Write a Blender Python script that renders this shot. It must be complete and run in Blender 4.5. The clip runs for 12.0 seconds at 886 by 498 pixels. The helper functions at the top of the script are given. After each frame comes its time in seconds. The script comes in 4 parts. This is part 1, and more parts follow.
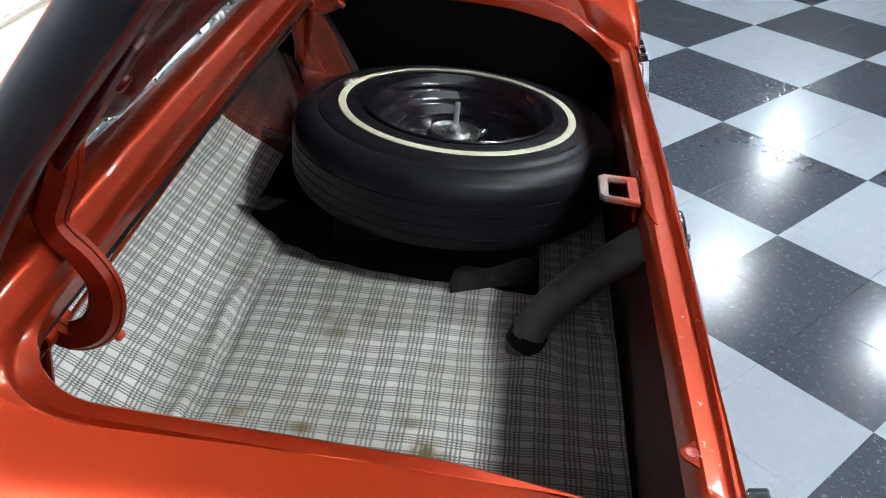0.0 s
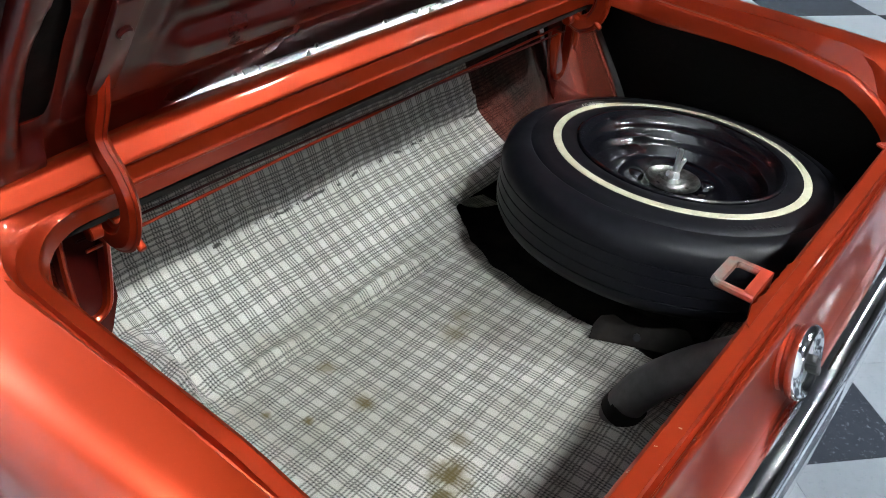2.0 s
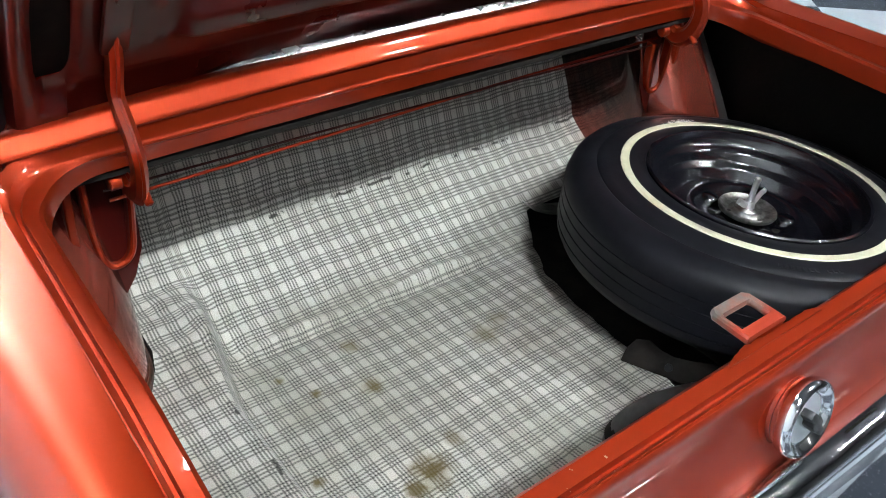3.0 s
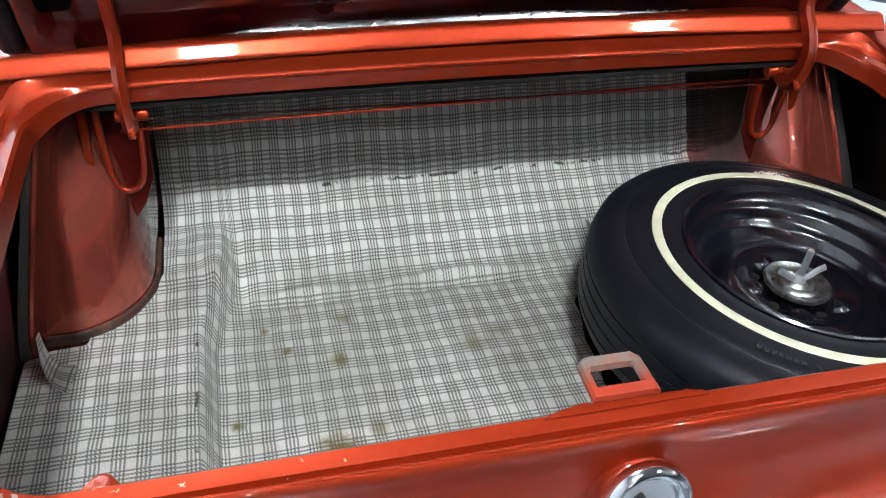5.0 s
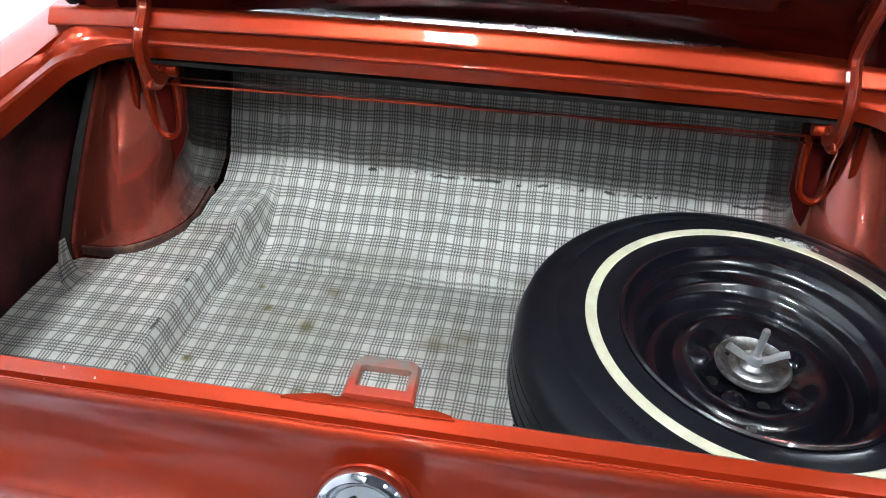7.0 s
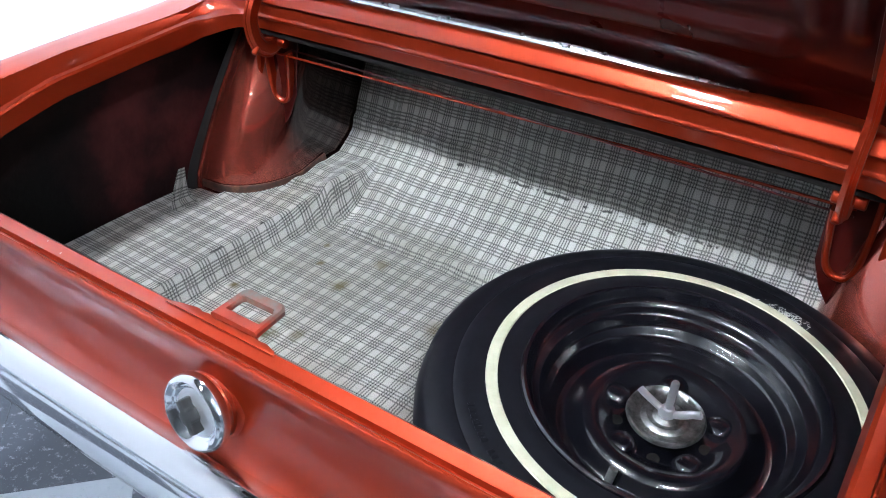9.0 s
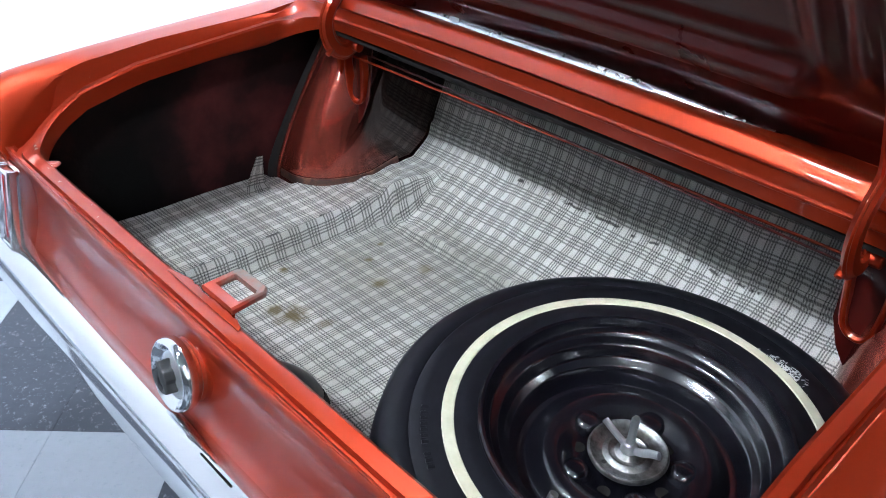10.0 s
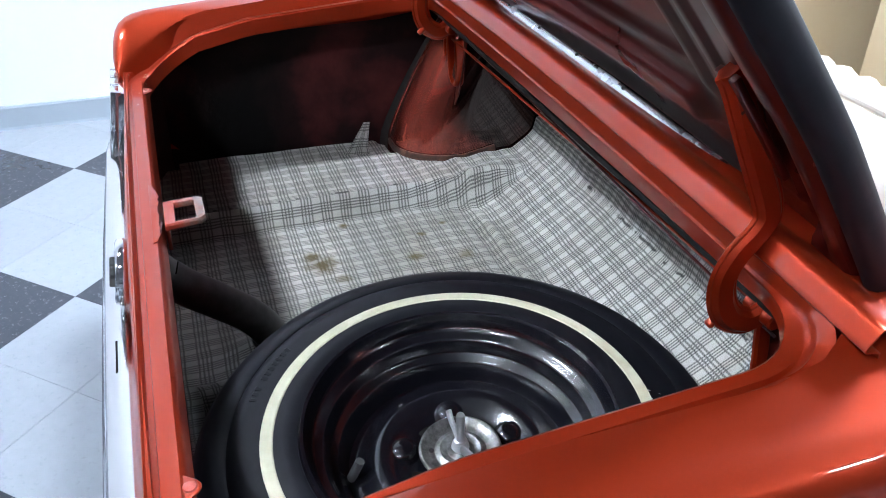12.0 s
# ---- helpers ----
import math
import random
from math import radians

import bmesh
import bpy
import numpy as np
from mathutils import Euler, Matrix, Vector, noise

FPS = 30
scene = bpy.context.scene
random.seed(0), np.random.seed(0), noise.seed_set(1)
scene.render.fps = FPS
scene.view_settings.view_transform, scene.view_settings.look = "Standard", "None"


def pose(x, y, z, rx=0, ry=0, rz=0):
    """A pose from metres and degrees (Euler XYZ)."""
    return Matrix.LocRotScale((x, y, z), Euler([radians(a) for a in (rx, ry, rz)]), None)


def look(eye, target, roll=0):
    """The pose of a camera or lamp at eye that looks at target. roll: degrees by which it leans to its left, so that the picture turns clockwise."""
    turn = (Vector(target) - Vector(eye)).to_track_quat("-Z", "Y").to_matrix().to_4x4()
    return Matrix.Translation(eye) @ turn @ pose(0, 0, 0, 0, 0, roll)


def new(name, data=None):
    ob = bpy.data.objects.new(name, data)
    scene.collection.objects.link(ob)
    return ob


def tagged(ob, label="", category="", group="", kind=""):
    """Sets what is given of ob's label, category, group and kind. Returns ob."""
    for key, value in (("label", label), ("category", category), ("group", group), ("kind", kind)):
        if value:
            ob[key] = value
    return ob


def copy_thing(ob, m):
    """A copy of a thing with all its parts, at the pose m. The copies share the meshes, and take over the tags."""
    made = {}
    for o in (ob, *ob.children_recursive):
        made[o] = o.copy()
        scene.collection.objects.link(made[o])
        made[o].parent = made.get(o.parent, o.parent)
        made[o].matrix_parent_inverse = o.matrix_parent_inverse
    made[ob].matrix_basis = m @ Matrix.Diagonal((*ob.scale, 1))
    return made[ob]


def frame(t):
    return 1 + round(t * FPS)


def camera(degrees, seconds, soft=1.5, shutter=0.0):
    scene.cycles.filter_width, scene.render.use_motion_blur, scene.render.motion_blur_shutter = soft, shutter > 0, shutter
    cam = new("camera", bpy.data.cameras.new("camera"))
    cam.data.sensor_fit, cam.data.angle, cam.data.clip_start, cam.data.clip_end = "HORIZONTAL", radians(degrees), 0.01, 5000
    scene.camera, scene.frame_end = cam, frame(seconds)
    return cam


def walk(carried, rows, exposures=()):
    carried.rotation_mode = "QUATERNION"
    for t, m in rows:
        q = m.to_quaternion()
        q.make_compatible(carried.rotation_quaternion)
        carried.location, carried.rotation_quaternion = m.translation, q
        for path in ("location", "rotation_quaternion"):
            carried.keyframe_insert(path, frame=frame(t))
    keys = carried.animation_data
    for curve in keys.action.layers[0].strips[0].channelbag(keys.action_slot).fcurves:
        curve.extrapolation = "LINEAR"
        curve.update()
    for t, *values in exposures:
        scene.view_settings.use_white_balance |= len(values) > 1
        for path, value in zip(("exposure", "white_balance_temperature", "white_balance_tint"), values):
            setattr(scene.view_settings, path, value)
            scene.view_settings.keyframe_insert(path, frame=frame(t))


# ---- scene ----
cam = camera(55.9, 12.0, soft=1.0)
METRES, EYE, TILT, LEAN, TURN = 2.4, 1.35, -33.0, 0.0, -90.0
PATH = [
    (0, (-1.183, 0.172, 1.388), (0.48, 0.299, 0.284), 3.0),
    (0.5, (-1.165, 0.051, 1.393), (0.466, 0.42, 0.295), 3.1),
    (1, (-1.139, -0.057, 1.394), (0.427, 0.531, 0.297), 3.0),
    (1.5, (-1.078, -0.16, 1.397), (0.383, 0.648, 0.296), 2.7),
    (2, (-1.001, -0.245, 1.396), (0.331, 0.757, 0.292), 2.5),
    (2.5, (-0.921, -0.338, 1.395), (0.261, 0.834, 0.285), 2.4),
    (4.5, (-0.524, -0.587, 1.394), (0.105, 0.946, 0.273), 2.7),
    (5, (-0.395, -0.636, 1.397), (0.042, 0.96, 0.273), 2.5),
    (5.5, (-0.255, -0.66, 1.399), (0.012, 0.978, 0.283), 2.2),
    (6, (-0.104, -0.665, 1.396), (-0.024, 0.994, 0.283), 1.9),
    (6.5, (0.021, -0.665, 1.397), (-0.043, 0.992, 0.28), 1.8),
    (7, (0.155, -0.687, 1.402), (-0.101, 0.954, 0.287), 1.6),
    (9, (0.666, -0.589, 1.413), (-0.262, 0.811, 0.328), 1.3),
    (9.5, (0.769, -0.551, 1.424), (-0.31, 0.758, 0.365), 1.5),
    (10, (0.867, -0.458, 1.424), (-0.357, 0.713, 0.361), 1.5),
    (10.5, (0.958, -0.339, 1.416), (-0.394, 0.668, 0.34), 1.1),
    (11, (1.04, -0.239, 1.415), (-0.409, 0.617, 0.335), 1.1),
    (11.5, (1.13, -0.133, 1.412), (-0.407, 0.566, 0.341), 1.0),
    (12, (1.194, -0.001, 1.411), (-0.402, 0.558, 0.344), 0.9),
]
EXPOSURES = [(0, 0.15, 6600, 10), (1.5, 0.25, 6850, 10), (2.5, 0.38, 6850, 10), (5, 0.40, 6600, 10), (6.5, 0.44, 6550, 10), (9, 0.42, 6250, 14), (12, 0.30, 6150, 14)]
walk(cam, [(t, look(eye, target, roll)) for t, eye, target, roll in PATH], EXPOSURES)

# ---------------------------------------------------------------- world and large lights
world = bpy.data.worlds.new("showroom_world")
scene.world = world
world.use_nodes = True
world.node_tree.nodes["Background"].inputs[0].default_value = (0.75, 0.85, 1.0, 1)
world.node_tree.nodes["Background"].inputs[1].default_value = 0.01

LAMP_POWER = 480.0
CEILING = 4.2
# last three panels are added fill for the quarter tops, with no known source
LAMPS = [(-0.68, -2.2, 0.62), (2.65, -2.2, 0.82), (-0.68, -4.1, 0.25), (2.65, -4.1, 0.40), (-1.2, -10.2, 0.5), (7.2, -2.5, 0.60), (10.9, -4.0, 0.60), (6.2, -4.1, 0.55), (4.4, 3.55, 0.5), (-0.7, 5.8, 2.1), (2.7, 5.8, 1.7), (-0.75, 1.1, 0.9)]


# ---------------------------------------------------------------- materials
class Mat:
    """Small node-building helper."""

    def __init__(self, name):
        self.m = bpy.data.materials.new(name)
        self.m.use_nodes = True
        self.t = self.m.node_tree
        self.b = self.t.nodes["Principled BSDF"]
        self._co = {}

    def n(self, kind, **kw):
        node = self.t.nodes.new(kind)
        for k, v in kw.items():
            if k == "op":
                node.operation = v
            elif k == "ins":
                for i, val in v.items():
                    if isinstance(val, bpy.types.NodeSocket):
                        self.t.links.new(val, node.inputs[i])
                    else:
                        node.inputs[i].default_value = val
        return node

    def link(self, a, b):
        self.t.links.new(a, b)

    def coord(self, which="Object"):
        if which not in self._co:
            self._co[which] = self.n("ShaderNodeTexCoord").outputs[which]
        return self._co[which]

    def noise(self, scale, detail=4.0, rough=0.55, which="Object", stretch=None):
        v = self.coord(which)
        if stretch:
            v = self.n("ShaderNodeMapping", ins={0: v, 3: stretch}).outputs[0]
        return self.n("ShaderNodeTexNoise", ins={0: v, 2: scale, 3: detail, 4: rough}).outputs[0]

    def ramp(self, fac, stops):
        r = self.n("ShaderNodeValToRGB")
        self.link(fac, r.inputs[0])
        el = r.color_ramp.elements
        while len(el) < len(stops):
            el.new(0.5)
        for e, (p, c) in zip(el, stops):
            e.position = p
            e.color = (*c, 1) if len(c) == 3 else c
        return r.outputs[0]

    def math(self, op, a, b=0.0, c=0.0):
        return self.n("ShaderNodeMath", op=op, ins={0: a, 1: b, 2: c}).outputs[0]

    def mix(self, fac, a, b):
        x = self.n("ShaderNodeMix")
        x.data_type = "RGBA"
        for i, v in ((0, fac), (6, a), (7, b)):
            if isinstance(v, bpy.types.NodeSocket):
                self.link(v, x.inputs[i])
            else:
                x.inputs[i].default_value = v if i == 0 else (*v[:3], 1)
        return x.outputs[2]

    def set(self, **kw):
        names = {"color": "Base Color", "rough": "Roughness", "metal": "Metallic", "coat": "Coat Weight", "coat_rough": "Coat Roughness",
                 "spec": "Specular IOR Level", "sheen": "Sheen Weight", "trans": "Transmission Weight", "ior": "IOR",
                 "glow": "Emission Color", "glow_strength": "Emission Strength"}
        for k, v in kw.items():
            s = self.b.inputs[names[k]]
            if isinstance(v, bpy.types.NodeSocket):
                self.link(v, s)
            else:
                s.default_value = (*v, 1) if isinstance(v, tuple) else v
        return self

    def bump(self, height, strength=0.2, dist=0.01):
        bp = self.n("ShaderNodeBump", ins={"Strength": strength, "Distance": dist, "Height": height})
        self.link(bp.outputs[0], self.b.inputs["Normal"])
        return self


def paint_material(name, base, dust=0.0, rough=0.40, metal=0.72, overspray_shade=False, coat=0.5):
    k = Mat(name)
    flake = k.noise(900.0, 2.0)
    drift = k.noise(3.0, 4.0)
    col = k.mix(k.ramp(drift, [(0.3, (0, 0, 0)), (0.75, (1, 1, 1))]), base, tuple(min(1, c * 1.18) for c in base))
    col = k.mix(k.ramp(flake, [(0.62, (0, 0, 0)), (0.8, (0.35, 0.35, 0.35))]), col, tuple(min(1, c * 1.5 + 0.01) for c in base))
    if dust:
        d = k.ramp(k.noise(22.0, 8.0, 0.7), [(0.48, (0, 0, 0)), (0.78, (dust, dust, dust))])
        col = k.mix(d, col, (0.09, 0.06, 0.05))
    if overspray_shade:
        # black overspray towards the centre, with the bracket's shade painted into it
        xyz = k.n("ShaderNodeSeparateXYZ", ins={0: k.coord("Object")})
        ax = k.math("ADD", k.math("ABSOLUTE", xyz.outputs[0]), k.math("MULTIPLY", k.math("SUBTRACT", k.noise(6.0, 5.0, 0.55), 0.5), 0.14))
        ax = k.math("SUBTRACT", ax, k.math("MULTIPLY", k.math("SUBTRACT", xyz.outputs[2], 0.62), 0.10))
        col = k.mix(k.n("ShaderNodeMapRange", ins={0: ax, 1: 0.615, 2: 0.560, 3: 0.0, 4: 0.97}).outputs[0], col, (0.006, 0.004, 0.0035))
        streak = k.noise(26.0, 5.0, 0.6, stretch=(1.0, 1.0, 0.10))
        col = k.mix(k.ramp(streak, [(0.54, (0, 0, 0)), (0.74, (0.65, 0.65, 0.65))]), col, (0.05, 0.014, 0.009))
    k.set(color=col, rough=k.ramp(k.noise(6.0, 5.0), [(0.2, (rough - 0.06,) * 3), (0.8, (rough + 0.08,) * 3)]), metal=metal, spec=0.2, coat=coat, coat_rough=0.035)
    k.bump(k.noise(160.0, 2.0), 0.02, 0.002)
    return k.m


RED = (0.25, 0.0215, 0.0050)
M_PAINT = paint_material("orange_red_gloss_paint", RED, metal=0.66, rough=0.36, coat=0.6)
# body red darkened to stand in for shade under the lid and deck
M_PAINT_SHADED = paint_material("orange_red_paint_shaded", (0.04, 0.003, 0.002), dust=0.03, rough=0.30, metal=0.1, coat=0.45)
M_SPLASH = paint_material("dusty_red_inner_steel", (0.37, 0.068, 0.044), dust=0.4, rough=0.20, metal=0.72, overspray_shade=True, coat=1.0)


def lip_paint():
    """Body colour with chipped and rubbed spots along the rear edge."""
    k = Mat("chipped_orange_red_paint")
    drift = k.noise(3.0, 4.0)
    col = k.mix(k.ramp(drift, [(0.3, (0, 0, 0)), (0.75, (1, 1, 1))]), RED, tuple(c * 1.18 for c in RED))
    xyz = k.n("ShaderNodeSeparateXYZ", ins={0: k.coord("Object")})
    rear = k.n("ShaderNodeMapRange", ins={0: xyz.outputs[1], 1: 0.02, 2: -0.05, 3: -0.12, 4: 0.0}).outputs[0]
    side = k.n("ShaderNodeMapRange", ins={0: xyz.outputs[0], 1: -0.2, 2: -0.5, 3: -0.035, 4: 0.025}).outputs[0]
    chip = k.math("ADD", k.math("ADD", k.noise(75.0, 5.0, 0.6), rear), side)
    col = k.mix(k.ramp(chip, [(0.675, (0, 0, 0)), (0.69, (0.85, 0.85, 0.85))]), col, (0.40, 0.33, 0.28))
    k.set(color=col, rough=k.ramp(k.noise(6.0, 5.0), [(0.2, (0.34,) * 3), (0.8, (0.44,) * 3)]), metal=0.60, spec=0.2, coat=0.6, coat_rough=0.05)
    k.bump(k.noise(42.0, 3.0), 0.06, 0.003)
    return k.m


M_LIP = lip_paint()


def dark_steel():
    k = Mat("black_overspray_steel")
    n = k.noise(1.9, 6.0, 0.55)
    k.set(color=k.ramp(n, [(0.42, (0.0025, 0.0022, 0.0022)), (0.51, (0.014, 0.0055, 0.0055)), (0.63, (0.09, 0.018, 0.018))]), rough=0.6, spec=0.12)
    k.bump(k.noise(70.0, 6.0), 0.25, 0.004)
    return k.m


M_DARK = dark_steel()


# black steel of the pan, also used as shade in holes and hollows
def pan_steel():
    k = Mat("black_steel_and_shade")
    n = k.noise(20.0, 6.0, 0.6)
    k.set(color=k.ramp(n, [(0.4, (0.005, 0.0047, 0.0044)), (0.75, (0.018, 0.015, 0.013))]), rough=0.7, spec=0.1)
    k.bump(n, 0.3, 0.004)
    return k.m


M_PAN = pan_steel()


def chrome(name="chrome_plate", rough=0.06):
    k = Mat(name)
    k.set(color=(0.82, 0.83, 0.85), metal=1.0, rough=k.ramp(k.noise(14.0, 6.0), [(0.3, (rough,) * 3), (0.8, (rough + 0.12,) * 3)]))
    k.bump(k.noise(30.0, 3.0), 0.02, 0.003)
    return k.m


M_CHROME = chrome()
M_SATIN = chrome("satin_chrome", 0.36)
M_ALU = chrome("bright_brushed_aluminium", 0.20)


def zinc():
    k = Mat("worn_zinc_plate")
    n = k.noise(55.0, 6.0, 0.65)
    k.set(color=k.ramp(n, [(0.35, (0.10, 0.10, 0.095)), (0.55, (0.24, 0.24, 0.23)), (0.75, (0.40, 0.40, 0.39))]), metal=1.0, rough=k.ramp(n, [(0.3, (0.5,) * 3), (0.7, (0.32,) * 3)]))
    k.bump(n, 0.12, 0.002)
    return k.m


M_ZINC = zinc()


def worn_paint():
    k = Mat("worn_red_latch_paint")
    n = k.noise(60.0, 7.0, 0.65)
    y = k.n("ShaderNodeSeparateXYZ", ins={0: k.coord("Object")}).outputs[1]
    wear = k.math("ADD", n, k.math("ADD", k.math("MULTIPLY", y, 10.0), 0.10))
    k.set(color=k.ramp(wear, [(0.38, (0.27, 0.030, 0.014)), (0.62, (0.20, 0.09, 0.065)), (0.85, (0.15, 0.13, 0.12))]), rough=0.38, coat=0.3, coat_rough=0.2)
    k.bump(n, 0.12, 0.002)
    return k.m


M_LATCH = worn_paint()


def rusty():
    k = Mat("rusty_brown_steel")
    n = k.noise(38.0, 7.0, 0.7)
    k.set(color=k.ramp(n, [(0.35, (0.012, 0.008, 0.007)), (0.55, (0.06, 0.022, 0.012)), (0.75, (0.15, 0.075, 0.04))]), rough=0.65)
    k.bump(n, 0.3, 0.004)
    return k.m


M_RUST = rusty()


def rubber(name, col, rough):
    k = Mat(name)
    n = k.noise(40.0, 8.0, 0.65)
    k.set(color=k.ramp(n, [(0.3, col), (0.8, tuple(c * 1.9 for c in col))]), rough=k.ramp(k.noise(9.0, 5.0), [(0.3, (rough - 0.08,) * 3), (0.75, (rough + 0.12,) * 3)]), spec=0.17)
    k.bump(n, 0.05, 0.002)
    return k.m


M_RUBBER = rubber("black_tyre_rubber", (0.0045, 0.0047, 0.0064), 0.42)
M_HOSE = rubber("black_rubber_hose", (0.05, 0.0495, 0.049), 0.38)
M_SEAL = rubber("black_weatherstrip", (0.0045, 0.005, 0.007), 0.55)


def rim_paint():
    k = Mat("gloss_black_wheel_paint")
    k.set(color=k.ramp(k.noise(12.0, 6.0), [(0.3, (0.0025, 0.0025, 0.004)), (0.8, (0.005, 0.005, 0.0078))]), rough=k.ramp(k.noise(25.0, 5.0), [(0.3, (0.20,) * 3), (0.8, (0.27,) * 3)]), spec=0.62, coat=0.4, coat_rough=0.06)
    k.bump(k.noise(60.0, 3.0), 0.012, 0.002)
    return k.m


M_RIM = rim_paint()


def stripe_mat():
    k = Mat("cream_whitewall_rubber")
    n = k.noise(30.0, 7.0)
    k.set(color=k.ramp(n, [(0.3, (0.43, 0.415, 0.285)), (0.7, (0.53, 0.515, 0.385))]), rough=0.55)
    return k.m


M_STRIPE = stripe_mat()


def plaid():
    """Woven plaid: groups of four dark threads both ways on a light ground; the UV runs in metres along the cloth."""
    k = Mat("grey_plaid_trunk_mat")
    drift = k.n("ShaderNodeTexNoise", ins={0: k.coord("UV"), 2: 9.0, 3: 4.0, 4: 0.55}).outputs[1]
    drift = k.n("ShaderNodeVectorMath", op="MULTIPLY_ADD", ins={0: drift, 1: (0.011, 0.011, 0), 2: (-0.0055, -0.0055, 0)}).outputs[0]
    uv = k.n("ShaderNodeSeparateXYZ", ins={0: k.n("ShaderNodeVectorMath", op="ADD", ins={0: k.coord("UV"), 1: drift}).outputs[0]})

    def threads(u, period, n, first, pitch, width):
        f = k.math("MODULO", k.math("ADD", u, 100 * period), period)
        total = None
        for i in range(n):
            d = k.math("ABSOLUTE", k.math("SUBTRACT", f, first + i * pitch))
            line = k.n("ShaderNodeMapRange", ins={0: d, 1: width * 0.35, 2: width * 0.75, 3: 1.0, 4: 0.0}).outputs[0]
            total = line if total is None else k.math("MAXIMUM", total, line)
        return total

    PU, PV = 0.0338, 0.0458
    du = threads(k.math("ADD", uv.outputs[0], 0.304 + 0.5 * PU), PU, 4, 0.5 * PU - 0.0084, 0.0056, 0.0027)
    dv = threads(k.math("SUBTRACT", uv.outputs[1], 0.499 - 0.5 * PV), PV, 4, 0.5 * PV - 0.0111, 0.0074, 0.0033)
    # light and dark wide bands, over several groups
    bu = k.math("SINE", k.math("MULTIPLY", uv.outputs[0], 6.2832 / (2 * PU)))
    bv = k.math("SINE", k.math("MULTIPLY", uv.outputs[1], 6.2832 / (2 * PV)))
    # the weave breaks the single threads into short floats
    du = k.math("MULTIPLY", du, k.n("ShaderNodeMapRange", ins={0: k.math("SINE", k.math("MULTIPLY", k.math("ADD", uv.outputs[1], k.math("MULTIPLY", uv.outputs[0], 0.6)), 6.2832 / 0.0050)), 1: -0.5, 2: 0.4, 3: 0.70, 4: 1.0}).outputs[0])
    dv = k.math("MULTIPLY", dv, k.n("ShaderNodeMapRange", ins={0: k.math("SINE", k.math("MULTIPLY", k.math("ADD", uv.outputs[0], k.math("MULTIPLY", uv.outputs[1], 0.6)), 6.2832 / 0.0050)), 1: -0.5, 2: 0.4, 3: 0.70, 4: 1.0}).outputs[0])
    both = k.math("MULTIPLY", du, dv)
    one = k.math("MAXIMUM", du, dv)
    # single threads stay grey; where two dark threads cross the cloth is black
    dark = k.math("MAXIMUM", k.math("MAXIMUM", k.math("MULTIPLY", du, 0.84), k.math("MULTIPLY", dv, 0.82)), k.math("MULTIPLY", both, 1.3))
    weave = k.n("ShaderNodeTexNoise", ins={0: k.coord("UV"), 2: 520.0, 3: 2.0}).outputs[0]
    dirt = k.noise(7.0, 7.0, 0.65)
    ground = k.ramp(dirt, [(0.25, (0.36, 0.34, 0.295)), (0.55, (0.60, 0.582, 0.54)), (0.85, (0.69, 0.672, 0.635))])
    soil = k.ramp(k.noise(2.7, 5.0, 0.6), [(0.35, (0.0, 0.0, 0.0)), (0.7, (0.5, 0.5, 0.5))])
    ground = k.mix(soil, ground, (0.24, 0.235, 0.20))
    ground = k.mix(k.math("MULTIPLY", k.math("ADD", bu, bv), 0.06), ground, (0.40, 0.42, 0.42))
    # worn patches where the dark threads have faded, and the twill of the light ones
    fade = k.ramp(k.n("ShaderNodeTexNoise", ins={0: k.coord("UV"), 2: 34.0, 3: 6.0, 4: 0.7}).outputs[0], [(0.32, (0.93, 0.93, 0.93)), (0.62, (1, 1, 1))])
    twill = k.math("SINE", k.math("MULTIPLY", k.math("ADD", uv.outputs[0], uv.outputs[1]), 6.2832 / 0.0021))
    dark = k.math("MULTIPLY", dark, k.math("MULTIPLY", fade, k.math("MULTIPLY_ADD", twill, 0.05, 0.97)))
    col = k.mix(k.math("MINIMUM", dark, 1.0), ground, (0.012, 0.012, 0.013))
    col = k.mix(k.ramp(weave, [(0.42, (0, 0, 0)), (0.62, (0.32, 0.32, 0.32))]), col, (0.10, 0.10, 0.095))
    # rust and mildew spots lying on the floor of the mat
    spots = [(-0.272, 0.452, 0.017, 1.0), (-0.249, 0.559, 0.016, 0.5), (-0.394, 0.553, 0.008, 1.0), (-0.36, 0.49, 0.009, 0.9), (-0.30, 0.25, 0.030, 0.62), (-0.235, 0.28, 0.016, 0.42),
             (-0.03, 0.45, 0.024, 0.4), (0.02, 0.47, 0.02, 0.35), (-0.34, 0.235, 0.020, 0.6), (-0.45, 0.33, 0.010, 0.7)]
    p = k.coord("Object")
    wob = k.n("ShaderNodeTexNoise", ins={0: p, 2: 45.0, 3: 5.0, 4: 0.7}).outputs[0]
    total = None
    for x, y, r, a in spots:
        d = k.n("ShaderNodeVectorMath", op="DISTANCE", ins={0: p, 1: (x, y, 0.425)}).outputs["Value"]
        d = k.math("ADD", k.math("DIVIDE", d, r * 1.15), k.math("MULTIPLY", k.math("SUBTRACT", wob, 0.5), 1.9))
        s = k.n("ShaderNodeMapRange", ins={0: d, 1: 0.3, 2: 1.25, 3: min(0.97, 1.5 * a), 4: 0.0}).outputs[0]
        total = s if total is None else k.math("MAXIMUM", total, s)
    col = k.mix(total, col, (0.085, 0.060, 0.010))
    xyz = k.n("ShaderNodeSeparateXYZ", ins={0: p})
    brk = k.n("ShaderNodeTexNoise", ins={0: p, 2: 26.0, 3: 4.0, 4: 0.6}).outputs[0]
